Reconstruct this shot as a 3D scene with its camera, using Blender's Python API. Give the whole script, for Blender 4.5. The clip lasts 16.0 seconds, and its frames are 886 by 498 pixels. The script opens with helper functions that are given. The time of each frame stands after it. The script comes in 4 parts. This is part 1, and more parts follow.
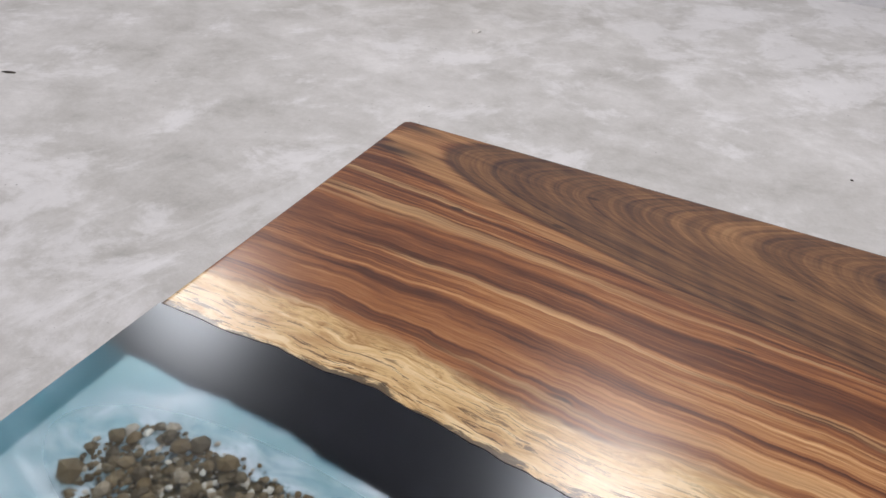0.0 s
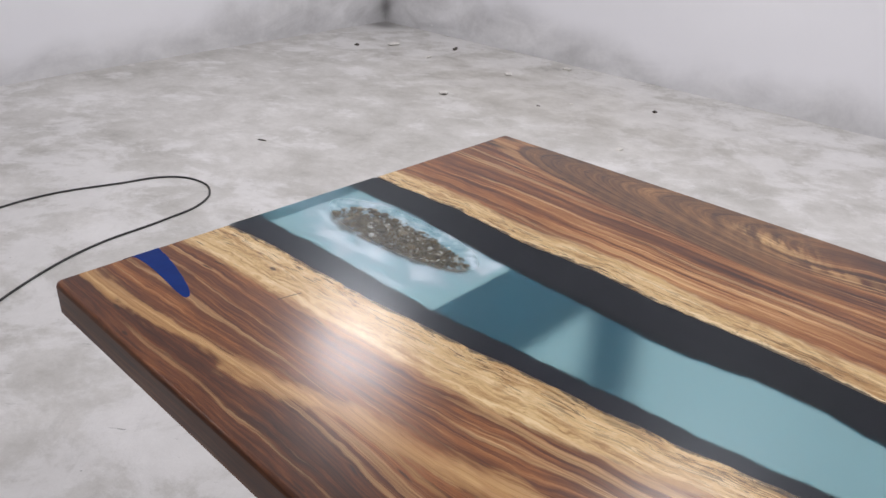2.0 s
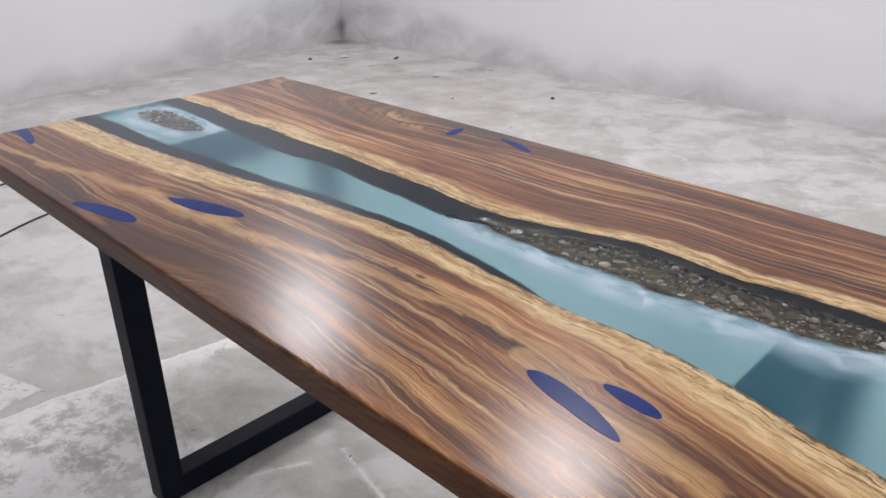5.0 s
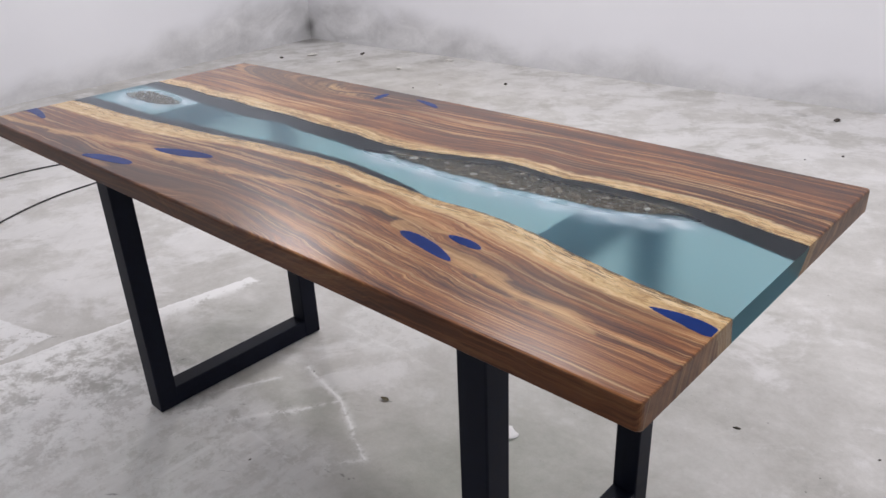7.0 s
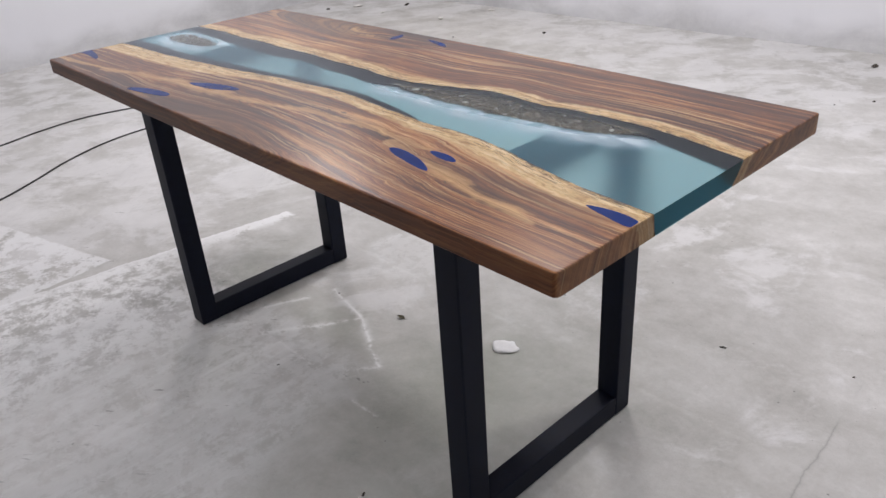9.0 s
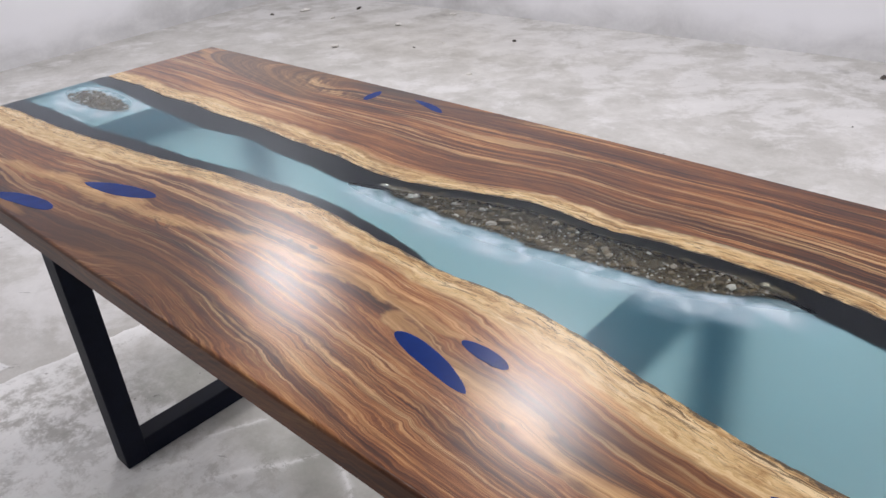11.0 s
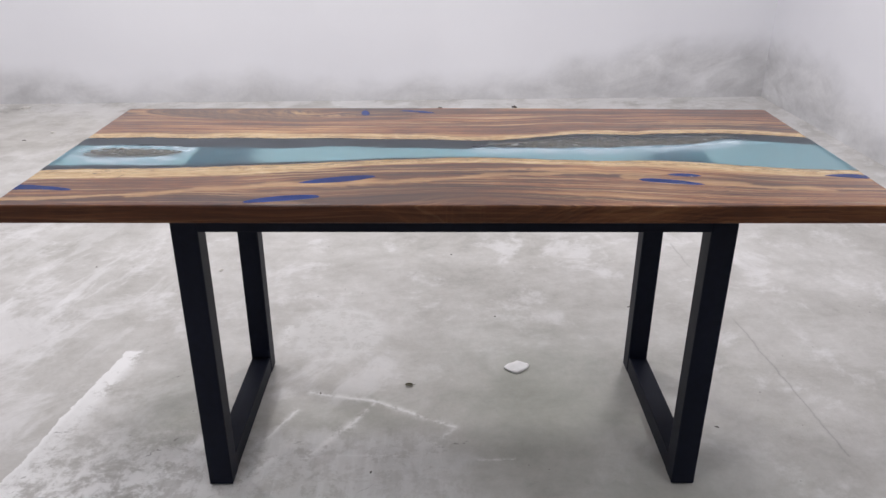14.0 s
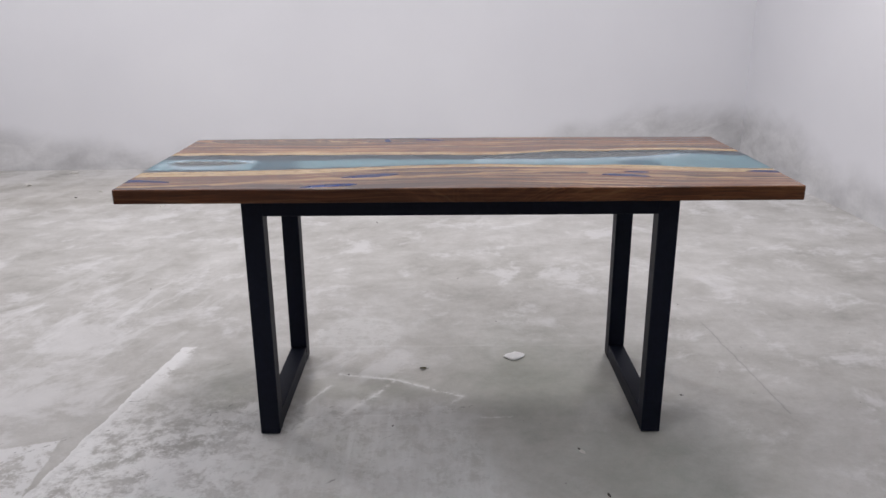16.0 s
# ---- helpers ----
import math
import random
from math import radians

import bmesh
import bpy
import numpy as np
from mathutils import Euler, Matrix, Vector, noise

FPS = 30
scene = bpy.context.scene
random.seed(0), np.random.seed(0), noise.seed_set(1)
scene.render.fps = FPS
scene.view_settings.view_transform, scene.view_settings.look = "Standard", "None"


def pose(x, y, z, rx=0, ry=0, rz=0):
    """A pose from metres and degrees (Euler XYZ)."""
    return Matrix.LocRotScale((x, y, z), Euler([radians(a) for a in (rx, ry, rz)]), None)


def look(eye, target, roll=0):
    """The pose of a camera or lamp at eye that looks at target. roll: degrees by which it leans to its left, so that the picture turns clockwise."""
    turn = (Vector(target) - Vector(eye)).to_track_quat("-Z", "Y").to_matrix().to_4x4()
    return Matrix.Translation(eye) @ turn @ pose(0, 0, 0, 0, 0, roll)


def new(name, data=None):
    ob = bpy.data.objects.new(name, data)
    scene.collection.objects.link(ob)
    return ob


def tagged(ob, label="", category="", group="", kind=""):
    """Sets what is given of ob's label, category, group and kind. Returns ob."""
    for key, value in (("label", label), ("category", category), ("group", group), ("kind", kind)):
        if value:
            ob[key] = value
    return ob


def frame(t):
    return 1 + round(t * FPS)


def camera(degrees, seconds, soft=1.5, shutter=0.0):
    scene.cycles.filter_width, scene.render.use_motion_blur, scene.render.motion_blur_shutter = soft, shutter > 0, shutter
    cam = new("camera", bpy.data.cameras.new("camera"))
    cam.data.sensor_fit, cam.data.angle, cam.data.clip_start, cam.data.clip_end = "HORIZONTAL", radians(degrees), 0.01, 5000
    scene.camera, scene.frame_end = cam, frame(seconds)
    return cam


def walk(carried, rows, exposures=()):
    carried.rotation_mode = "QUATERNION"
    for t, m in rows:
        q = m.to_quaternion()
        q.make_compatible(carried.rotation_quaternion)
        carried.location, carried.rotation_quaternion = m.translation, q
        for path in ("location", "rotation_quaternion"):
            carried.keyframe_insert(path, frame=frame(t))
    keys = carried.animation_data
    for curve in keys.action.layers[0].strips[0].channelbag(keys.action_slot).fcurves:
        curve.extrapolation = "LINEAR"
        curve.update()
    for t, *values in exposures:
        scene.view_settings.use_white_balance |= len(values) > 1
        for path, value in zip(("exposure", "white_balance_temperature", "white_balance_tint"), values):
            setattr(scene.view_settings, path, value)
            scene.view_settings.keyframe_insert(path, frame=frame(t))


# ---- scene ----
cam = camera(60.1, 16.0)
PATH = [
    (0, (0.308, 0.21, 1.055), (-0.435, 1.625, -0.139), 2.5),
    (0.5, (0.413, 0.086, 1.085), (-0.427, 1.505, -0.046), 2.7),
    (1, (0.503, -0.023, 1.109), (-0.449, 1.384, 0.055), 2.9),
    (1.5, (0.604, -0.134, 1.123), (-0.47, 1.237, 0.139), 2.9),
    (2, (0.737, -0.224, 1.157), (-0.459, 1.085, 0.231), 3.1),
    (2.5, (0.931, -0.209, 1.16), (-0.373, 1.02, 0.27), 3.1),
    (3, (1.117, -0.191, 1.166), (-0.247, 0.983, 0.294), 3.1),
    (3.5, (1.251, -0.25, 1.169), (-0.151, 0.886, 0.305), 2.6),
    (4, (1.376, -0.305, 1.173), (0.018, 0.889, 0.319), 1.5),
    (4.5, (1.471, -0.336, 1.179), (0.179, 0.928, 0.324), 0.6),
    (5, (1.619, -0.357, 1.183), (0.353, 0.927, 0.318), -0.5),
    (5.2, (1.682, -0.352, 1.178), (0.427, 0.942, 0.311), -0.8),
    (7.3, (2.060, -0.585, 1.215), (0.811, 0.714, 0.349), -2.8),
    (7.5, (2.114, -0.596, 1.210), (0.834, 0.673, 0.343), -2.6),
    (8, (2.209, -0.639, 1.216), (0.884, 0.566, 0.325), -2.9),
    (8.2, (2.222, -0.644, 1.213), (0.896, 0.546, 0.305), -3.2),
    (10.4, (1.973, -0.439, 1.23), (0.706, 0.751, 0.242), -4.5),
    (10.5, (1.939, -0.422, 1.229), (0.679, 0.777, 0.243), -4.5),
    (11, (1.745, -0.29, 1.229), (0.53, 0.95, 0.235), -4.1),
    (11.5, (1.507, -0.25, 1.206), (0.446, 1.117, 0.204), -6.7),
    (12, (1.25, -0.369, 1.227), (0.543, 1.206, 0.218), -7.9),
    (12.5, (1.125, -0.579, 1.211), (0.687, 1.1, 0.216), -5.0),
    (13, (0.946, -0.828, 1.228), (0.744, 0.907, 0.254), -2.8),
    (13.5, (0.853, -1.093, 1.253), (0.777, 0.693, 0.356), -0.8),
    (14, (0.829, -1.323, 1.267), (0.843, 0.496, 0.435), 0.2),
    (14.5, (0.754, -1.514, 1.274), (0.834, 0.309, 0.453), -0.4),
    (15, (0.755, -1.686, 1.268), (0.853, 0.13, 0.435), 0.5),
    (15.5, (0.814, -1.81, 1.23), (0.862, 0.024, 0.433), 0.9),
    (16, (0.821, -1.838, 1.19), (0.818, 0.064, 0.572), -0.4),
]
walk(cam, [(t, look(eye, target, roll)) for t, eye, target, roll in PATH],
     exposures=[(0, -0.26), (1, -0.20), (2.5, -0.19), (5, -0.15), (8, -0.10), (11, -0.07), (13, 0.02), (14, -0.05), (14.5, -0.12), (15, -0.13), (16, -0.29)])

# ---- world, lamps ----
world = bpy.data.worlds.new("world")
scene.world = world
world.use_nodes = True
world.node_tree.nodes["Background"].inputs[0].default_value = (0.75, 0.8, 0.9, 1)
world.node_tree.nodes["Background"].inputs[1].default_value = 0.15

LAMP_WATTS = {2.02: 28.5, -0.9: 7.2, -3.4: 6.6}
# known by reflections: x -1.93 and 0.04 at y 2.02; others are added fill
LAMP_SPOTS = [(x, y) for y in (2.02, -0.9, -3.4) for x in (-1.93, 0.04, 2.0)]
CEILING = 2.86


# ---- node helpers ----
class Num:
    """A number socket in a node tree, with arithmetic."""

    def __init__(self, nt, sock):
        self.nt, self.sock = nt, sock

    def op(self, kind, *others, swap=False):
        node = self.nt.nodes.new("ShaderNodeMath")
        node.operation = kind
        terms = [self, *others][::-1] if swap else [self, *others]
        for k, v in enumerate(terms):
            if isinstance(v, Num):
                self.nt.links.new(v.sock, node.inputs[k])
            else:
                node.inputs[k].default_value = v
        return Num(self.nt, node.outputs[0])

    def __add__(self, o): return self.op("ADD", o)
    def __radd__(self, o): return self.op("ADD", o)
    def __sub__(self, o): return self.op("SUBTRACT", o)
    def __rsub__(self, o): return self.op("SUBTRACT", o, swap=True)
    def __mul__(self, o): return self.op("MULTIPLY", o)
    def __rmul__(self, o): return self.op("MULTIPLY", o)
    def __truediv__(self, o): return self.op("DIVIDE", o)
    def __rtruediv__(self, o): return self.op("DIVIDE", o, swap=True)
    def abs(self): return self.op("ABSOLUTE")
    def max(self, o): return self.op("MAXIMUM", o)
    def min(self, o): return self.op("MINIMUM", o)
    def exp(self): return self.op("EXPONENT")
    def sin(self): return self.op("SINE")
    def sqrt(self): return self.op("SQRT")

    def step(self, lo, hi):
        """0 at lo, 1 at hi, smooth between."""
        node = self.nt.nodes.new("ShaderNodeMapRange")
        node.interpolation_type = "SMOOTHSTEP"
        flip = lo > hi
        self.nt.links.new(self.sock, node.inputs[0])
        node.inputs[1].default_value, node.inputs[2].default_value = (hi, lo) if flip else (lo, hi)
        node.inputs[3].default_value, node.inputs[4].default_value = (1, 0) if flip else (0, 1)
        return Num(self.nt, node.outputs[0])


class Tree:
    """A material under construction."""

    def __init__(self, name):
        self.mat = bpy.data.materials.new(name)
        self.mat.use_nodes = True
        self.nt = self.mat.node_tree
        self.bsdf = self.nt.nodes["Principled BSDF"]
        self.out = self.nt.nodes["Material Output"]

    def node(self, kind): return self.nt.nodes.new(kind)

    def xyz(self):
        tc, sep = self.node("ShaderNodeTexCoord"), self.node("ShaderNodeSeparateXYZ")
        self.nt.links.new(tc.outputs["Object"], sep.inputs[0])
        return [Num(self.nt, o) for o in sep.outputs]

    def uv(self):
        tc, sep = self.node("ShaderNodeTexCoord"), self.node("ShaderNodeSeparateXYZ")
        self.nt.links.new(tc.outputs["UV"], sep.inputs[0])
        return Num(self.nt, sep.outputs[0]), Num(self.nt, sep.outputs[1])

    def vec(self, x, y=0.0, z=0.0):
        node = self.node("ShaderNodeCombineXYZ")
        for k, v in enumerate((x, y, z)):
            if isinstance(v, Num):
                self.nt.links.new(v.sock, node.inputs[k])
            else:
                node.inputs[k].default_value = v
        return node.outputs[0]

    def noise(self, vec, scale=1.0, detail=4.0, rough=0.55, warp=0.0):
        node = self.node("ShaderNodeTexNoise")
        self.nt.links.new(vec, node.inputs["Vector"])
        for key, v in (("Scale", scale), ("Detail", detail), ("Roughness", rough), ("Distortion", warp)):
            node.inputs[key].default_value = v
        return Num(self.nt, node.outputs[0])

    def cells(self, vec, scale, feature="F1"):
        node = self.node("ShaderNodeTexVoronoi")
        node.feature = feature
        self.nt.links.new(vec, node.inputs["Vector"])
        node.inputs["Scale"].default_value = scale
        return Num(self.nt, node.outputs["Distance"])

    def ramp(self, fac, *stops):
        node = self.node("ShaderNodeValToRGB")
        self.nt.links.new(fac.sock, node.inputs[0])
        el = node.color_ramp.elements
        for k, (p, c) in enumerate(stops):
            e = el[k] if k < 2 else el.new(p)
            e.position, e.color = p, (*c, 1)
        return node.outputs[0]

    def mix(self, fac, a, b, blend="MIX"):
        node = self.node("ShaderNodeMix")
        node.data_type, node.blend_type = "RGBA", blend
        for key, v in ((0, fac), (6, a), (7, b)):
            if isinstance(v, Num):
                self.nt.links.new(v.sock, node.inputs[key])
            elif isinstance(v, (int, float)):
                node.inputs[key].default_value = v
            elif isinstance(v, tuple):
                node.inputs[key].default_value = (*v, 1)
            else:
                self.nt.links.new(v, node.inputs[key])
        return node.outputs[2]

    def bump(self, height, strength, distance, shader=None):
        node = self.node("ShaderNodeBump")
        node.inputs["Strength"].default_value, node.inputs["Distance"].default_value = strength, distance
        self.nt.links.new(height.sock, node.inputs["Height"])
        self.nt.links.new(node.outputs[0], (shader or self.bsdf).inputs["Normal"])

    def set(self, key, v):
        sock = self.bsdf.inputs[key]
        if isinstance(v, Num):
            self.nt.links.new(v.sock, sock)
        elif isinstance(v, (int, float)):
            sock.default_value = v
        elif isinstance(v, tuple):
            sock.default_value = (*v, 1)
        else:
            self.nt.links.new(v, sock)


def bell(x, y, cx, cy, sx, sy):
    a, b = (x - cx) / sx, (y - cy) / sy
    return (0 - (a * a + b * b)).exp()


def off_line(x, y, x0, y0, x1, y1):
    """The distance from a straight stretch."""
    dx, dy = x1 - x0, y1 - y0
    n2 = dx * dx + dy * dy
    k = ((x - x0) * (dx / n2) + (y - y0) * (dy / n2)).max(0.0).min(1.0)
    ex, ey = x - x0 - k * dx, y - y0 - k * dy
    return (ex * ex + ey * ey).sqrt()


# ---- materials ----
def concrete():
    m = Tree("concrete")
    x, y, z = m.xyz()
    p = m.vec(x, y, z)
    wob = m.noise(p, 7, 6, 0.68) - 0.5
    wob2 = m.noise(m.vec(y, x, 3.0), 7, 6, 0.68) - 0.5
    wx, wy = x + wob * 0.060, y + wob2 * 0.060
    jag = m.noise(m.vec(x, y, 8.0), 34, 5, 0.66) - 0.5
    lx, ly = x + wob * 0.016 + jag * 0.014, y + wob2 * 0.016 - jag * 0.014
    cloud = m.noise(p, 1.1, 5, 0.6, 0.3)
    blotch = m.noise(m.vec(x + y * 0.2, y * 1.1 - x * 0.2), 4.2, 8, 0.66, 0.3)
    smear = m.noise(m.vec(x * 1.2 + y * 0.5, y * 1.9 - x * 0.9), 2.4, 8, 0.68, 0.3)
    pebbly = m.noise(p, 26, 8, 0.72)
    grit = m.noise(p, 90, 6, 0.75)
    fac = cloud * 0.32 + blotch * 0.36 + smear * 0.10 + pebbly * 0.12 + grit * 0.10
    col = m.ramp(fac, (0.36, (0.33, 0.322, 0.30)), (0.45, (0.47, 0.46, 0.435)), (0.53, (0.575, 0.565, 0.545)), (0.64, (0.74, 0.73, 0.715)))
    # white laitance, heavier to the west of the table and near the walls
    far = ((y - 2.0).step(0.0, 1.6)).max((0 - x - 0.1).step(0.0, 0.5) * (1.6 - y).step(0.0, 0.9))
    chalk = m.noise(m.vec(x * 1.4 + 4.0, y * 1.4 - x * 0.3), 2.6, 9, 0.70, 0.3)
    lime = (chalk + far * 0.10).step(0.52, 0.66)
    col = m.mix(lime * 0.52, col, (0.81, 0.805, 0.81))
    drag = m.noise(m.vec(x * 2.0 - y * 1.4, (x + y) * 9.0, 3.0), 2.2, 6, 0.7).step(0.56, 0.72) * far
    col = m.mix(drag * 0.16, col, (0.33, 0.325, 0.32))
    col = m.mix(bell(wx, wy, -1.7, 3.1, 1.1, 0.55) * 0.5, col, m.ramp(blotch, (0.35, (0.33, 0.305, 0.26)), (0.65, (0.54, 0.52, 0.47))))
    # long pale scrapes running back from the screed, north-west of the table
    rake = m.noise(m.vec((x * 0.30 + y * 0.95) * 2.0, (x * 0.95 - y * 0.30) * 7.0, 1.0), 1.4, 9, 0.68, 0.2).step(0.50, 0.60)
    col = m.mix(rake * bell(x, y, -0.55, 1.05, 0.55, 0.55) * 0.42, col, (0.86, 0.86, 0.865))
    # damp smooth greenish stretch beneath the table; soft leg shade painted in at (0.12, 0.34)
    damp_and_shade = bell(wx, wy, 1.13, 0.42, 0.30, 0.36).max(bell(wx, wy, 1.38, -0.12, 0.30, 0.42) * 0.85).max(bell(wx, wy, 0.12, 0.34, 0.13, 0.24) * 0.75).max(bell(wx, wy, 0.62, 0.36, 0.26, 0.10) * 0.6).max(bell(wx, wy, 0.50, 0.02, 0.25, 0.10) * 0.35)
    col = m.mix(damp_and_shade.min(1.0) * 0.80, col, m.ramp(blotch * 0.7 + pebbly * 0.3, (0.35, (0.240, 0.256, 0.208)), (0.65, (0.360, 0.372, 0.322))))
    # broken chalk: how whole the white skin is
    worn = m.noise(m.vec(x, y, 4.0), 13, 11, 0.78, 0.2)
    skin = worn.step(0.44, 0.52)
    # older screed whose ragged west border stands proud and white
    rim = lx + wob * 0.034 + 0.13 + (0.68 - ly) * 0.14
    reach = (0.70 - wy).step(0.0, 0.02) * (wy + 1.5).step(0.0, 0.8)
    lip = rim.step(-0.002, 0.004) * rim.step(0.105, 0.0) * reach
    col = m.mix((lip * 1.6).min(1.0) * (worn * 0.75 + blotch * 0.25 + lip * 0.10).step(0.47, 0.57) * 0.90, col, (0.90, 0.90, 0.90))
    on_screed = rim.step(0.0, 0.02) * reach
    bare = on_screed * (0.62 - wy).step(0.0, 0.5) * (0.40 - wx).step(0.0, 0.22)
    col = m.mix(bare * 0.45, col, m.ramp(pebbly, (0.38, (0.36, 0.355, 0.34)), (0.62, (0.50, 0.495, 0.48))))
    spread = on_screed * (0.45 - wy).step(0.0, 0.45) * (0.40 - wx).step(0.0, 0.22)
    col = m.mix(spread * (worn * 0.70 + blotch * 0.30).step(0.44, 0.55) * 0.88, col, (0.90, 0.90, 0.90))
    scour = m.noise(m.vec(x, y, 11.0), 17, 9, 0.72, 0.6).step(0.56, 0.63)
    col = m.mix(scour * spread * 0.30, col, (0.34, 0.335, 0.325))
    # chalky flake lying west of it
    fx, fy = lx + wob * 0.030, ly + wob2 * 0.030
    flake_edge = (0.075 + (fx + 0.28) * 0.28 - fy).min(-0.278 - fx + (0.075 - fy) * 0.10)
    flake = flake_edge.step(-0.003, 0.004) * (wy + 0.75).step(0.0, 0.4) * (wx + 1.1).step(0.0, 0.4)
    rag = flake * (worn + flake_edge.step(0.10, 0.0) * 0.07).step(0.45, 0.55)
    col = m.mix(rag * 0.80, col, (0.88, 0.88, 0.885))
    # second, fainter border and the swept skin east of it
    rim2 = (wx - 0.228 - (wy - 0.30) * 0.414) * 0.92
    swept = rim2.step(-0.002, 0.008) * (0.34 - wy).step(0.0, 0.10) * (0.885 - wx - (0.32 - wy) * -0.30 + 0.02).step(0.0, 0.13) * (wy + 1.3).step(0.0, 0.6)
    stroke = m.noise(m.vec(x * 30.0, y * 3.2, 7.0), 1.0, 6, 0.68).step(0.42, 0.66)
    col = m.mix(swept * (0.16 + stroke * 0.24 + skin * 0.30), col, (0.79, 0.795, 0.79))
    col = m.mix((rim2.abs().step(0.020, 0.002) * (0.32 - wy).step(0.0, 0.05) * worn.step(0.42, 0.56)) * 0.42, col, (0.85, 0.85, 0.85))
    # pale ridges of the trowelled patch
    lines = None
    for x0, y0, x1, y1, w, k in ((0.472, 0.474, 0.66, 0.430, 0.0075, 1.0), (0.66, 0.430, 0.876, 0.318, 0.0075, 1.0), (0.876, 0.318, 0.822, 0.248, 0.009, 0.5), (0.66, 0.430, 0.60, 0.33, 0.007, 0.8),
                                 (0.60, 0.33, 0.50, 0.195, 0.013, 1.0), (0.445, 0.390, 0.385, 0.265, 0.008, 0.8), (0.54, 0.205, 0.76, 0.205, 0.007, 0.45), (0.36, 0.12, 0.42, 0.19, 0.018, 0.9),
                                 (0.345, 0.92, 0.345, 0.74, 0.016, 0.4), (0.93, 0.19, 1.02, 0.19, 0.005, 0.5)):
        one = (off_line(lx, ly, x0, y0, x1, y1) / w * -1.0).exp() * k
        lines = one if lines is None else lines.max(one)
    broken = (worn + lines * 0.05).step(0.45, 0.57)
    col = m.mix((lines * 1.3).min(1.0) * broken * 0.85, col, (0.86, 0.86, 0.855))
    col = m.mix(bell(wx, wy, 0.50, 0.80, 0.17, 0.17).step(0.25, 0.5) * (0.25 + skin * 0.25), col, (0.80, 0.80, 0.795))
    # hairline crack, crumbs, pits and gouges
    crack = (off_line(wx + (m.noise(p, 14, 4) - 0.5) * 0.02 - wob * 0.05, y, 1.77, 1.5, 1.86, 0.2) * 420 * -1.0).exp() * m.noise(p, 3, 2).step(0.3, 0.55) * 0.6
    crumbs = m.cells(p, 16).step(0.055, 0.030) * m.noise(p, 3, 2).step(0.46, 0.58)
    pits = m.cells(m.vec(x + wob * 0.02, y, 2.0), 46).step(0.085, 0.045) * m.noise(m.vec(x, y, 6.0), 4, 3, 0.6).step(0.48, 0.60)
    stain = m.noise(m.vec(x + 9, y), 1.7, 7, 0.7, 1.2).step(0.60, 0.74) * (y - 2.6).step(0.0, 1.1)
    col = m.mix((crack * 0.7).max(crumbs * 0.6).max(stain * 0.4).max(pits * 0.35), col, (0.11, 0.105, 0.10))
    split = None
    for x0, y0, x1, y1 in ((-0.10, -0.16, -0.07, -0.24), (0.09, 0.19, 0.16, 0.27), (-0.36, 0.0, -0.25, 0.09), (-0.20, 0.29, -0.13, 0.30), (0.83, 0.235, 0.90, 0.255)):
        one = off_line(lx + wob * 0.05 + jag * 0.02, ly + wob2 * 0.05, x0, y0, x1, y1).step(0.0035, 0.0010)
        split = one if split is None else split.max(one)
    col = m.mix(split * m.noise(p, 60, 3, 0.6).step(0.46, 0.56) * 0.6, col, (0.12, 0.115, 0.11))
    tract = (0.95 - y).step(0.0, 0.4) * (0.95 - x).step(0.0, 0.3)
    gouge = m.noise(m.vec((x + y) * 9.0, (y - x * 0.8) * 60.0, 5.0), 1.0, 4, 0.6).step(0.64, 0.70) * m.noise(p, 5, 3, 0.6).step(0.50, 0.62) * tract
    col = m.mix(gouge * 0.75, col, (0.20, 0.195, 0.19))
    col = m.mix(bell(wx, wy, -3.50, 3.64, 0.16, 0.14) * 0.8, col, (0.16, 0.155, 0.15))
    m.set("Base Color", col)
    m.set("Roughness", 0.5 + grit * 0.3 - damp_and_shade * 0.10)
    m.bump(grit * 0.4 + pebbly * 0.5 + blotch * 0.8 + lines * broken * 0.8 + rim.step(-0.006, 0.006) * reach * 1.1 + rag * 0.4 + spread * worn * 1.2 - gouge * 0.5 - pits * 0.5, 0.34, 0.006)
    return m.mat


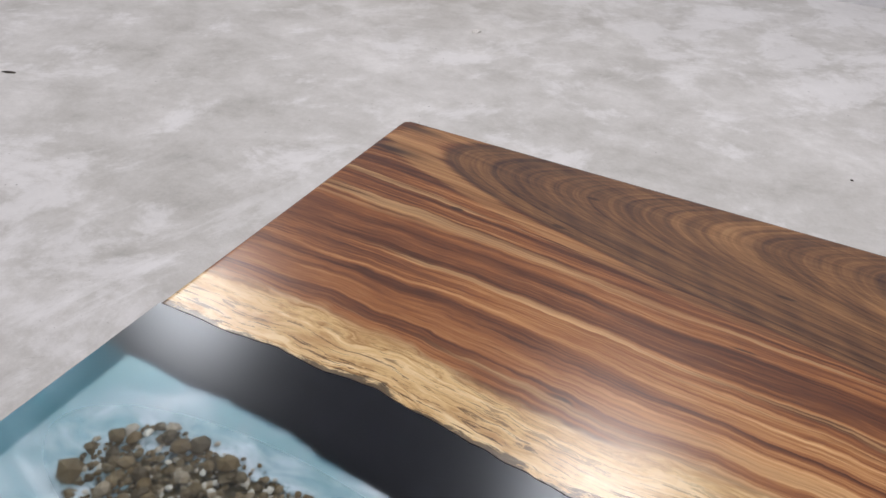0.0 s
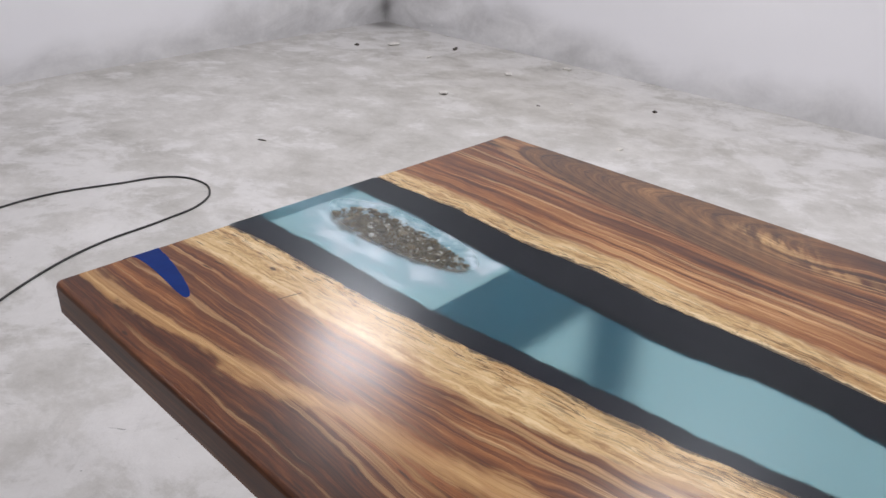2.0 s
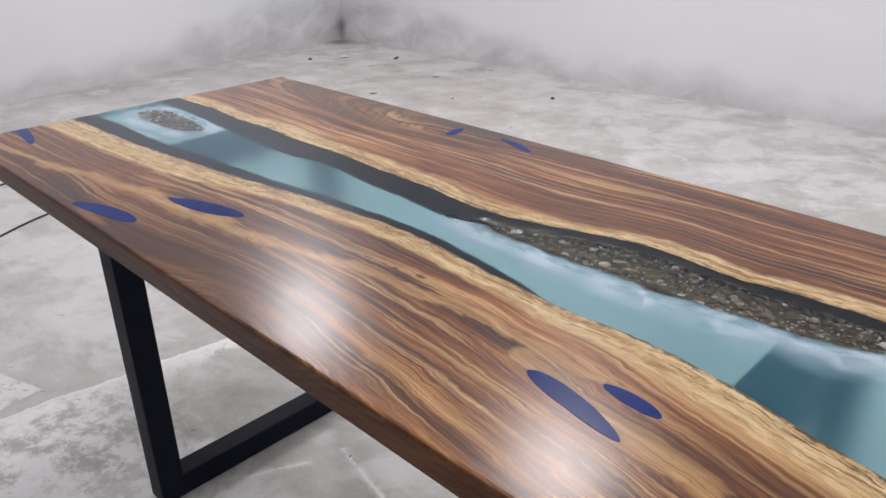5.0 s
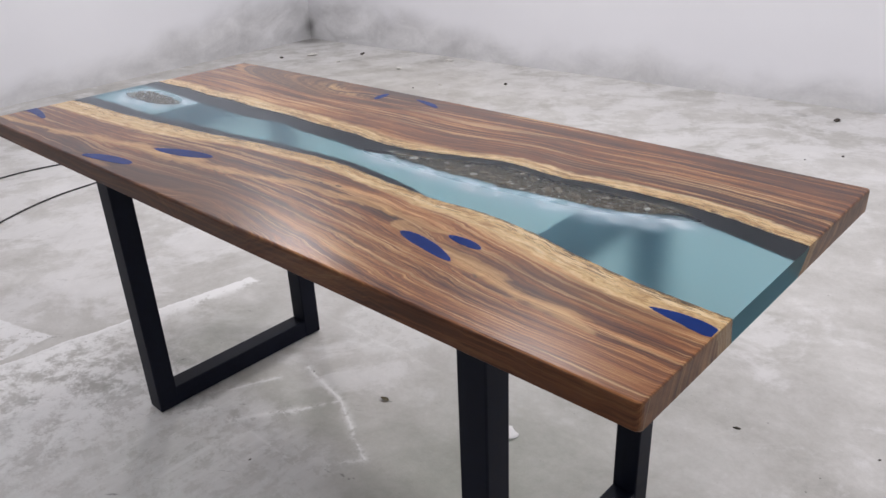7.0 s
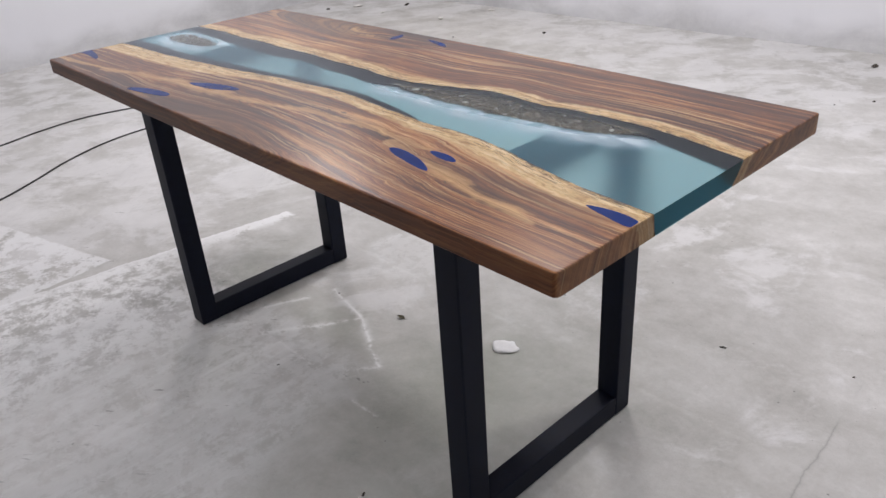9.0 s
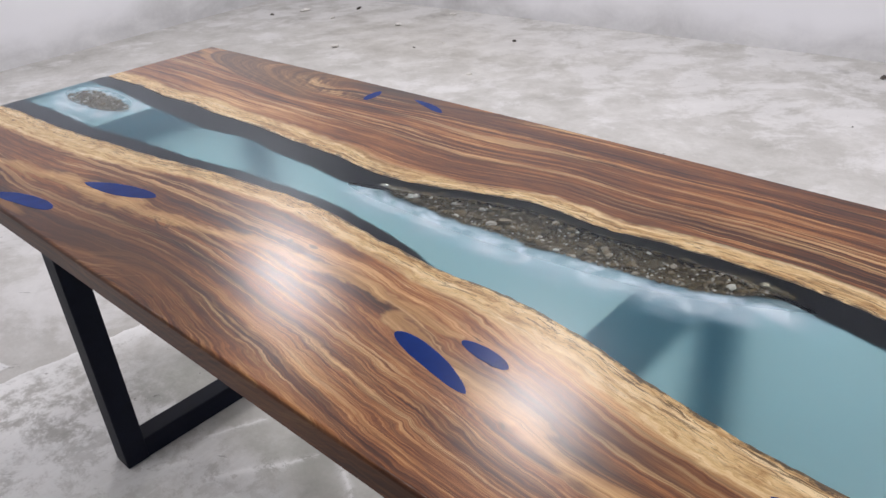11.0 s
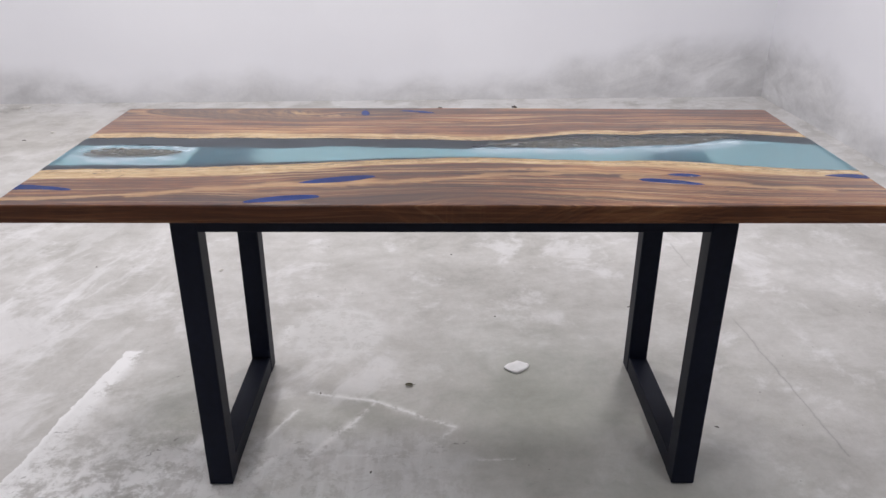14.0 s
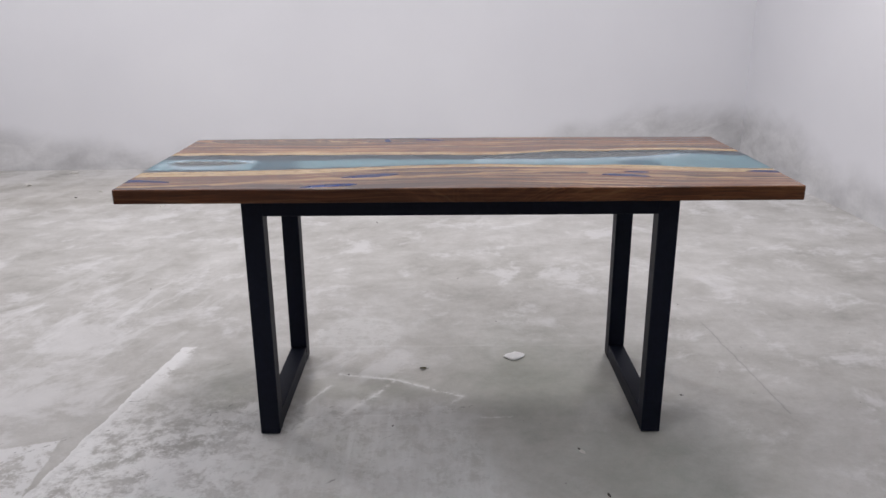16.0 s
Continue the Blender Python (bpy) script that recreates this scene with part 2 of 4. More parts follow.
def plaster(splash=True):
    m = Tree("white_plaster")
    x, y, z = m.xyz()
    p = m.vec(x, y, z)
    broad = m.noise(p, 0.8, 4, 0.5)
    fine = m.noise(p, 40, 4, 0.6)
    col = m.ramp(broad, (0.3, (0.81, 0.815, 0.85)), (0.7, (0.865, 0.87, 0.90)))
    if splash:
        geo, sep = m.node("ShaderNodeNewGeometry"), m.node("ShaderNodeSeparateXYZ")
        m.nt.links.new(geo.outputs["Position"], sep.inputs[0])
        px, py = Num(m.nt, sep.outputs[0]), Num(m.nt, sep.outputs[1])
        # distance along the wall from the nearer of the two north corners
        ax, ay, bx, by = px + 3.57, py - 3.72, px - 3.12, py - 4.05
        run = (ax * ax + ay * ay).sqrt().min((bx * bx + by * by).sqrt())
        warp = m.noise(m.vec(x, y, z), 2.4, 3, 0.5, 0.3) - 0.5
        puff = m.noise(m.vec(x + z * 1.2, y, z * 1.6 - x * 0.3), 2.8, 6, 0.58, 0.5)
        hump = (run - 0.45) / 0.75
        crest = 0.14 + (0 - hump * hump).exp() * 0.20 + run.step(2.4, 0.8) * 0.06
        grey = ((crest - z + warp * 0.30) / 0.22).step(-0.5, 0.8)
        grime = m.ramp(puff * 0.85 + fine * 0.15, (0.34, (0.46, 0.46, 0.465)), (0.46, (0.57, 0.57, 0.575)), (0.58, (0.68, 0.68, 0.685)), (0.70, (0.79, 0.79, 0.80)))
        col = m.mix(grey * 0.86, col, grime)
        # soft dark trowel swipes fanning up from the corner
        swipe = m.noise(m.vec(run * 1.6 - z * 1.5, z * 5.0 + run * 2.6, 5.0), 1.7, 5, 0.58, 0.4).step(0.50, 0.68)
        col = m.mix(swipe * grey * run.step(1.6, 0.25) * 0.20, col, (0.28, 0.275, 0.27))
        west_run = (ax * ax + ay * ay).sqrt()
        blot = ((z - 0.10 + warp * 0.12) / 0.075).op("POWER", 2.0) + ((west_run + warp * 0.10) / 0.060).op("POWER", 2.0)
        col = m.mix((0 - blot).exp() * 0.75, col, (0.14, 0.138, 0.135))
        chips = m.cells(m.vec(x, y, z * 1.4), 9).step(0.13, 0.07) * (0.07 - z + warp * 0.1).step(0.0, 0.05)
        col = m.mix(chips * 0.6, col, (0.86, 0.86, 0.86))
    m.set("Base Color", col)
    m.set("Roughness", 0.75)
    m.bump(fine, 0.15, 0.003)
    return m.mat


def wood(name, front):
    """Glossy slab of streaked hardwood. uv: u runs from the live edge (0) to the rim (1), v is the distance from the live edge."""
    m = Tree(name)
    x, y, z = m.xyz()
    u, d = m.uv()
    geo = m.node("ShaderNodeNewGeometry")
    nrm = m.node("ShaderNodeSeparateXYZ")
    m.nt.links.new(geo.outputs["True Normal"], nrm.inputs[0])
    cut = Num(m.nt, nrm.outputs[0]).abs().step(0.6, 0.9)
    deep = 0.75 - z
    seed = 3.1 if front else 11.7
    wave = m.noise(m.vec(x * 2.6, y * 6.0, seed), 1.0, 2, 0.5) - 0.5
    ripple = m.noise(m.vec(x * 7.5, y * 24.0, seed + 1), 1.0, 4, 0.58) - 0.5
    if front:
        g = (1 - u) * 0.25 + deep * 0.6
        g = g + (x - 1.10).step(0.0, 0.45) * (y / 0.07).min(1.0) * 0.034
        g = g - bell(x, y, 0.88, -0.04, 0.16, 0.120) * 0.075 - bell(x, y, 1.06, -0.03, 0.20, 0.110) * 0.036 - bell(x, y, 0.535, 0.030, 0.11, 0.04) * 0.007 - bell(x, y, 0.62, 0.145, 0.11, 0.03) * 0.009
        g = g + bell(x, y, 1.30, 0.135, 0.09, 0.03) * 0.014 - bell(x, y, 0.28, 0.07, 0.12, 0.04) * 0.014
    else:
        g = u * 0.27 + deep * 0.6
        g = g + bell(x, y, 0.42, 0.745, 0.27, 0.120) * 0.085 + bell(x, y, 0.72, 0.735, 0.13, 0.07) * 0.030 + bell(x, y, 0.50, 0.665, 0.06, 0.035) * 0.030
    swirl = m.noise(m.vec(x * 13.0, y * 26.0, seed + 5), 1.0, 3, 0.55, 0.6) - 0.5
    curly = (bell(x, y, 0.86, 0.02, 0.30, 0.09) + bell(x, y, 1.30, 0.07, 0.22, 0.07) + 0.25) if front else (bell(x, y, 0.58, 0.70, 0.24, 0.06) + bell(x, y, 1.0, 0.70, 0.3, 0.05) * 0.5 + 0.18)
    g = g + swirl * curly * 0.016
    wisp = m.noise(m.vec(x * 30.0, y * 90.0, seed + 2), 1.0, 3, 0.6) - 0.5
    g = g + wave * (0.036 if front else 0.026) + ripple * (0.0135 if front else 0.0085) + wisp * 0.0022

    def streak(fx, fg, k, detail=3, warp=0.0):
        return m.noise(m.vec(x * fx, g * fg, seed + k), 1.0, detail, 0.58, warp) - 0.5

    broad, mid, thin, hair = streak(0.8, 15, 2, 2), streak(1.3, 46, 4, 4), streak(2.6, 140, 6, 4), streak(7, 480, 8, 3)
    feather = m.noise(m.vec(x * 70.0 + g * 260.0 + swirl * 9.0, g * 26.0, seed + 17), 1.0, 3, 0.6, 0.4) - 0.5
    fleck = m.noise(m.vec(x * 22.0, g * 330.0, seed + 15), 1.0, 4, 0.7) - 0.5
    patch = m.noise(m.vec(x * 4.5, y * 13.0, seed + 19), 1.0, 4, 0.6) - 0.5
    west = (0.62 - x).step(0.0, 0.40)
    if front:
        lift = u.step(0.62, 0.30)
        gold = (x - 0.98).step(0.0, 0.25)
        calm = bell(x, y, 0.70, 0.025, 0.34, 0.075).max(bell(x, y, 0.15, 0.0, 0.14, 0.05) * 0.6)
        lively = 1 - calm * 0.72
        tone = 0.424 + lift * 0.06 + gold * 0.15 + west * 0.025 + patch * 0.40 + broad * (0.85 - west * 0.45) + (mid * (0.95 - west * 0.40) + (thin * 0.84 + hair * 0.62) * (1 - west * 0.35)) * lively + fleck * 0.46 + feather * curly * 0.16
    else:
        lively = 0.45 + m.noise(m.vec(x * 2.2, u * 5.0, 4.0), 1.0, 3, 0.6).step(0.36, 0.60) * 0.75
        tone = 0.450 + (x - 0.6).step(0.0, 0.5) * 0.02 + west * 0.075 + patch * 0.34 + broad * (0.80 - west * 0.2) + (mid * 1.0 + thin * 0.98 + hair * 0.70) * lively * (1 - west * 0.28) + fleck * 0.46 + feather * curly * 0.14
    col = m.ramp(tone, (0.20, (0.036, 0.0100, 0.0036)), (0.36, (0.090, 0.0262, 0.0078)), (0.48, (0.172, 0.0545, 0.0158)), (0.60, (0.298, 0.109, 0.0325)), (0.76, (0.490, 0.231, 0.083)), (0.94, (0.72, 0.43, 0.19)))
    # cream streaks and near-black lines that follow the grain
    pale = (streak(1.5, 52, 10, 5, 0.3) + thin * 0.45 + (lift * 0.06 if front else 0.0)).step(0.075, 0.17)
    col = m.mix(pale * (0.72 - west * 0.25) * lively, col, m.ramp(hair + thin * 0.7 + 0.5, (0.3, (0.36, 0.185, 0.070)), (0.7, (0.74, 0.48, 0.225))))
    dark = (streak(0.8, 70, 14, 3, 0.4) + hair * 0.2).step(0.10, 0.17)
    col = m.mix(dark * (1 - west * 0.6) * 0.42 * lively, col, (0.030, 0.0115, 0.0048))
    cream = m.ramp(thin + hair * 0.6 + mid * 0.4 + 0.5, (0.25, (0.33, 0.150, 0.052)), (0.5, (0.56, 0.315, 0.122)), (0.75, (0.80, 0.54, 0.25)))
    if front:
        yy = y + ripple * 0.045 + wave * 0.05
        # the pale tongue that winds round the inlays
        t1 = (off_line(x, yy, 0.0, 0.033, 0.24, 0.052) / 0.008).min(off_line(x, yy, 0.24, 0.052, 0.36, 0.088) / 0.012).min(off_line(x, yy, 0.36, 0.092, 0.52, 0.118) / 0.016)
        t1 = t1.min(off_line(x, yy, 0.52, 0.116, 0.64, 0.110) / 0.015).min(off_line(x, yy, 0.64, 0.112, 0.80, 0.140) / 0.012).min(off_line(x, yy, 0.80, 0.142, 0.93, 0.176) / 0.008)
        t1 = t1.min(off_line(x, yy, 0.93, 0.178, 1.30, 0.190) / 0.006).min(off_line(x, yy, 1.22, 0.165, 1.45, 0.120) / 0.012)
        t1 = t1.min(off_line(x, yy, 1.45, 0.120, 1.60, 0.088) / 0.010)
        col = m.mix((t1 + thin * 3.6 + mid * 2.6 + swirl * 2.2 + hair * 1.5).step(1.45, 0.50) * (deep).step(0.004, 0.001) * 0.80, col, cream)
        col = m.mix((bell(x, y, 0.535, 0.014, 0.075, 0.010) + thin).step(0.35, 0.8) * 0.6, col, (0.36, 0.165, 0.055))
        # dark heart at the rim with a feathered figure beside it
        heart = bell(x, y, 0.80, 0.040, 0.21, 0.060)
        col = m.mix(heart * 0.78, col, m.ramp(broad + mid * 0.5 + thin * 0.3 + 0.5, (0.3, (0.050, 0.021, 0.0095)), (0.75, (0.165, 0.074, 0.032))))
        knit = m.noise(m.vec(x * 46.0 + y * 60.0, y * 60.0, 9.0), 1.0, 4, 0.65, 1.2)
        col = m.mix(bell(x, y, 0.79, 0.122, 0.05, 0.012) * knit.step(0.46, 0.56) * 0.8, col, (0.045, 0.020, 0.011))
        plume = m.noise(m.vec((x - 0.80 - y * 1.6) * 60.0, y * 11.0, 4.0), 1.0, 4, 0.6, 0.9)
        col = m.mix(bell(x, y, 0.86, 0.012, 0.06, 0.024) * plume.step(0.50, 0.64) * 0.7, col, (0.36, 0.175, 0.068))
        fan = bell(x, y, 1.12, 0.045, 0.13, 0.055) + bell(x, y, 1.36, 0.085, 0.16, 0.045)
        rays = m.noise(m.vec(g * 125.0, x * 5.0 - y * 9.0, 6.0), 1.0, 4, 0.62, 0.8)
        col = m.mix(fan * rays.step(0.46, 0.66) * 0.60, col, cream)
        col = m.mix(bell(x, y, 1.50, 0.155, 0.16, 0.022) * 0.6, col, (0.070, 0.028, 0.013))
    else:
        # cathedral figure opening away from the corner
        v = (0.69 - y + ripple * 0.004) / 0.105
        q = x - 0.052 - v * v * 0.40 + wave * 0.03 + ripple * 0.012
        rings = m.noise(m.vec(q * 30.0, y * 2.0, 2.0), 1.0, 4, 0.6) - 0.5
        curl = m.noise(m.vec(x * 62.0 + y * 30, y * 26.0, 8.0), 1.0, 2, 0.5) - 0.5
        ring_hair = m.noise(m.vec(q * 190.0, y * 14.0, 3.0), 1.0, 3, 0.6) - 0.5
        body = m.ramp(0.47 + rings * 1.0 + ring_hair * 0.5 + curl * 0.28 + hair * 0.3, (0.26, (0.042, 0.0170, 0.008)), (0.46, (0.140, 0.062, 0.0230)), (0.62, (0.26, 0.125, 0.046)), (0.78, (0.38, 0.200, 0.078)))
        inside = q.step(-0.006, 0.012) * (0.60 - x).step(0.0, 0.16)
        col = m.mix(inside * 0.95, col, body)
        # golden band that wraps it
        wrap = (q + 0.030) / 0.030
        col = m.mix(((0 - wrap * wrap).exp() + thin * 0.8 + hair * 0.4).step(0.30, 0.75) * (0.40 - x).step(0.0, 0.25) * 0.72, col, m.ramp(thin + hair + 0.5, (0.3, (0.30, 0.135, 0.048)), (0.7, (0.52, 0.275, 0.108))))
        rim_line = (q - 0.004) / 0.007
        col = m.mix((0 - rim_line * rim_line).exp() * (0.5 - x).step(0.0, 0.2) * 0.6, col, (0.040, 0.016, 0.008))
        flame = (bell(x, y, 0.465, 0.672, 0.045, 0.022) + bell(x, y, 0.545, 0.648, 0.05, 0.012)).min(1.0)
        col = m.mix(flame * (curl + mid).step(-0.12, 0.10) * 0.9, col, cream)
        col = m.mix(bell(x, y, 0.68, 0.715, 0.13, 0.038) * 0.85, col, m.ramp(mid + 0.5, (0.3, (0.030, 0.015, 0.010)), (0.7, (0.085, 0.042, 0.024))))
        col = m.mix(bell(x, y, 0.020, 0.667, 0.024, 0.006) * 0.95, col, (0.030, 0.0115, 0.006))
        col = m.mix(bell(x, y, 0.02, 0.707, 0.022, 0.005) * 0.8, col, (0.040, 0.015, 0.008))
    # sapwood beside the live edge, spalted and cracked
    edge_run = m.noise(m.vec(x * 4.0, 4.0, seed), 1.0, 3, 0.5)
    width = (0.062 - (x - 0.42).step(0.0, 0.30) * 0.030 + (x - 1.20).step(0.0, 0.2) * 0.014) if front else (0.026 + edge_run * 0.030 - (x - 0.95).step(0.0, 0.12) * 0.010)
    rag = d + ripple * 0.030 + wave * 0.016 + thin * 0.010 + wisp * 0.010
    sap = ((rag - width) / 0.010).step(0.6, -0.6)
    lines = m.noise(m.vec(x * 2.2, rag * 120.0, seed + 1), 1.0, 5, 0.62, 0.5)
    pith = m.noise(m.vec(x * 24.0, rag * 130.0, seed + 3), 1.0, 6, 0.72, 0.8)
    sapc = m.ramp(lines * 0.55 + pith * 0.45, (0.32, (0.19, 0.092, 0.032)), (0.41, (0.44, 0.250, 0.092)), (0.49, (0.72, 0.49, 0.225)), (0.60, (0.90, 0.70, 0.40)))
    nick = m.noise(m.vec(x * 20.0, d * 210.0, seed + 5), 1.0, 6, 0.74, 1.6).step(0.535, 0.585) * d.step(0.050, 0.004)
    blot = m.noise(m.vec(x * 11.0, d * 46.0, seed + 9), 1.0, 5, 0.68, 1.0)
    sapc = m.mix(blot.step(0.52, 0.64) * 0.55, sapc, (0.42, 0.215, 0.070))
    sapc = m.mix(nick * 0.92, sapc, (0.075, 0.036, 0.013))
    col = m.mix(sap * 0.94, col, sapc)
    if front:
        mould = (d - 0.012).abs().step(0.022, 0.0) * m.noise(m.vec(x * 9.0, d * 60.0, 1.0), 1.0, 6, 0.7, 1.0).step(0.50, 0.60) * bell(x, y, 0.62, 0.24, 0.20, 0.06)
        col = m.mix(mould * 0.7, col, (0.15, 0.098, 0.032))
    # knots, ticks and a cross-grain check
    spots = ((0.086, 0.025, 0.007, 0.002), (0.134, 0.010, 0.006, 0.002), (0.121, 0.180, 0.006, 0.003), (0.153, 0.217, 0.008, 0.0025), (1.02, 0.212, 0.010, 0.004), (0.98, 0.205, 0.005, 0.003)) if front else (
        (0.183, 0.684, 0.006, 0.002), (0.175, 0.637, 0.007, 0.002), (0.33, 0.640, 0.008, 0.002), (0.101, 0.619, 0.006, 0.002))
    knots = None
    for sx, sy, rx, ry in spots:
        one = bell(x + ripple * 0.02, y + wisp * 0.004, sx, sy, rx, ry)
        knots = one if knots is None else knots.max(one)
    if front:
        knots = knots.max(off_line(x + wisp * 0.002, y, 0.178, 0.148, 0.183, 0.172).step(0.0012, 0.0004))
    col = m.mix(knots.step(0.25, 0.8) * 0.85, col, (0.040, 0.018, 0.008))
    bark = (d + (m.noise(m.vec(x * 34.0, d * 90, seed), 1.0, 6, 0.74) - 0.5) * 0.030).step(0.0040, 0.0008)
    col = m.mix(bark * 0.85, col, (0.032, 0.024, 0.020))
    # pores and short dark ticks
    pore = m.noise(m.vec(x * 34.0, g * 1300.0, seed), 1.0, 2, 0.5).step(0.62, 0.74)
    tick = m.cells(m.vec(x * 11.0, g * 80.0, seed), 1.0).step(0.13, 0.06) * m.noise(m.vec(x, y, seed), 9, 2).step(0.50, 0.6)
    col = m.mix((pore * 0.38).max(tick * 0.8), col, (0.026, 0.011, 0.006))
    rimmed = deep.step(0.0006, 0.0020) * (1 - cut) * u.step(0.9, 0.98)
    # side grain of the rim, painted darker for the shade on that face
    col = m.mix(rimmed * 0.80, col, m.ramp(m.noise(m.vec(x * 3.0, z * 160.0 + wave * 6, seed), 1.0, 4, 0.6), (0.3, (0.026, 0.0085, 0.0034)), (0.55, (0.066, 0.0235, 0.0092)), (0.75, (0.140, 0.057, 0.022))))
    # sawn end grain, mixed to a darker mottled brown
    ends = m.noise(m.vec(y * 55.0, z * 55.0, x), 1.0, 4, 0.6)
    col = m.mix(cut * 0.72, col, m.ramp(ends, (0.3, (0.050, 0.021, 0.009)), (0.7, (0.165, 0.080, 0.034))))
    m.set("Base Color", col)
    m.set("Roughness", 0.5)
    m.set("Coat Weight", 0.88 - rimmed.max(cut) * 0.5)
    m.set("Coat Roughness", 0.235 + (m.noise(m.vec(x, y, z), 14, 4) - 0.5) * 0.07 + thin * 0.10)
    m.set("Coat IOR", 1.40)
    m.set("Specular IOR Level", 0.12)
    m.bump(thin * 0.5 - pore * 0.4, 0.05, 0.0006)
    return m.mat


def bark_edge():
    m = Tree("charred_live_edge")
    x, y, z = m.xyz()
    n = m.noise(m.vec(x, y, z), 45, 5, 0.65)
    col = m.ramp(n, (0.3, (0.0085, 0.0080, 0.0125)), (0.7, (0.0185, 0.0170, 0.0245)))
    m.set("Base Color", col)
    m.set("Roughness", 0.9)
    m.set("Specular IOR Level", 0.1)
    return m.mat


def clear_resin(tint, gloss, name):
    """Refracting body with a satin coat."""
    m = Tree(name)
    m.nt.nodes.remove(m.bsdf)
    ref, glo, mixer, fre = m.node("ShaderNodeBsdfRefraction"), m.node("ShaderNodeBsdfGlossy"), m.node("ShaderNodeMixShader"), m.node("ShaderNodeFresnel")
    ref.inputs["Color"].default_value, ref.inputs["IOR"].default_value, ref.inputs["Roughness"].default_value = (*tint, 1), 1.47, 0.278
    glo.inputs["Color"].default_value, glo.inputs["Roughness"].default_value = (*gloss, 1), 0.215
    fre.inputs["IOR"].default_value = 1.35
    # hand-polished clearer above the gravel, satin elsewhere
    x, y, z = m.xyz()
    u, v = m.uv()
    polish = (u.step(0.0, 0.012) * v.step(0.0, 0.012) * (x - 0.90).step(0.0, 0.03) * (1.62 - x).step(0.0, 0.03)).max(bell(x, y, 0.145, 0.345, 0.105, 0.036).step(0.24, 0.40) * 0.8)
    m.nt.links.new((0.278 - polish * 0.135).sock, ref.inputs["Roughness"])
    m.nt.links.new(fre.outputs[0], mixer.inputs[0])
    m.nt.links.new(ref.outputs[0], mixer.inputs[1])
    m.nt.links.new(glo.outputs[0], mixer.inputs[2])
    m.nt.links.new(mixer.outputs[0], m.out.inputs[0])
    return m.mat


def pigment():
    """Frosted turquoise underside of the river with white surf. uv: v is the distance shoreward of the surf line."""
    m = Tree("turquoise_pigment")
    x, y, z = m.xyz()
    u, s = m.uv()
    p = m.vec(x, y, z)
    cloud = m.noise(p, 6, 5, 0.55)
    base = m.ramp(cloud, (0.3, (0.062, 0.240, 0.345)), (0.7, (0.088, 0.300, 0.405)))
    billow = m.noise(m.vec(x * 1.0, y * 1.5, 2.0), 24, 6, 0.56, 0.5)
    soft = m.noise(p, 14, 4, 0.55, 0.2)
    # surf along the gravel shore
    run = (x - 0.82).step(0.0, 0.12) * (1.62 - x).step(0.0, 0.08)
    sw = s + (soft - 0.5) * 0.030 + (billow - 0.5) * 0.012
    band = sw.step(-0.024, 0.026) * sw.step(0.082, 0.054) * run
    # surf round the island
    a, b = (x - 0.148) / 0.128, (y - 0.352 - (x - 0.148) * 0.04) / 0.080
    r = (a * a + b * b).sqrt()
    ring = (r + (soft - 0.5) * 0.8).step(1.34, 0.96) * (0.275 - x).step(0.0, 0.012)
    foam = (band * (0.50 + soft * 0.30 + billow.step(0.34, 0.66) * 0.34)).max(ring * (0.22 + (billow * 0.8 + soft * 0.5).step(0.46, 0.74) * 0.78))
    shore = (s + (soft - 0.5) * 0.03 + (billow - 0.5) * 0.02).step(0.046, 0.060) * (x - 0.84).step(0.0, 0.04) * (1.62 - x).step(0.0, 0.05)
    isle = (((x - 0.142) / 0.112) * ((x - 0.142) / 0.112) + ((y - 0.350) / 0.040) * ((y - 0.350) / 0.040)).sqrt()
    bed = shore.max((isle + (m.noise(p, 70, 4, 0.7) - 0.5) * 0.8).step(0.85, 0.70))
    foam = foam * (1 - bed)
    base = m.mix(bed * 0.98, base, m.ramp(m.noise(p, 160, 4, 0.7), (0.35, (0.030, 0.019, 0.007)), (0.55, (0.090, 0.056, 0.020)), (0.7, (0.180, 0.125, 0.062))))
    col = m.mix(foam * 0.95, base, m.ramp(billow, (0.35, (0.44, 0.51, 0.58)), (0.65, (0.72, 0.76, 0.83))))
    m.nt.nodes.remove(m.bsdf)
    dif, ref, mixer = m.node("ShaderNodeBsdfDiffuse"), m.node("ShaderNodeBsdfRefraction"), m.node("ShaderNodeMixShader")
    m.nt.links.new(col, dif.inputs["Color"])
    ref.inputs["Color"].default_value, ref.inputs["IOR"].default_value, ref.inputs["Roughness"].default_value = (0.62, 0.90, 0.93, 1), 0.70, 0.22
    share = (0.66 - foam * 0.60 - bed * 0.65).max(0.02)
    m.nt.links.new(share.sock, mixer.inputs[0])
    m.nt.links.new(dif.outputs[0], mixer.inputs[1])
    m.nt.links.new(ref.outputs[0], mixer.inputs[2])
    m.nt.links.new(mixer.outputs[0], m.out.inputs[0])
    return m.mat


def simple(name, stops, scale, rough, metal=0.0, bump=0.0, coat=0.0, shine=0.5):
    m = Tree(name)
    x, y, z = m.xyz()
    n = m.noise(m.vec(x, y, z), scale, 5, 0.6)
    m.set("Base Color", m.ramp(n, *stops))
    m.set("Roughness", rough + (n - 0.5) * 0.15)
    m.set("Metallic", metal)
    m.set("Specular IOR Level", shine)
    if coat:
        m.set("Coat Weight", coat)
        m.set("Coat Roughness", 0.15)
    if bump:
        m.bump(n, bump, 0.002)
    return m.mat


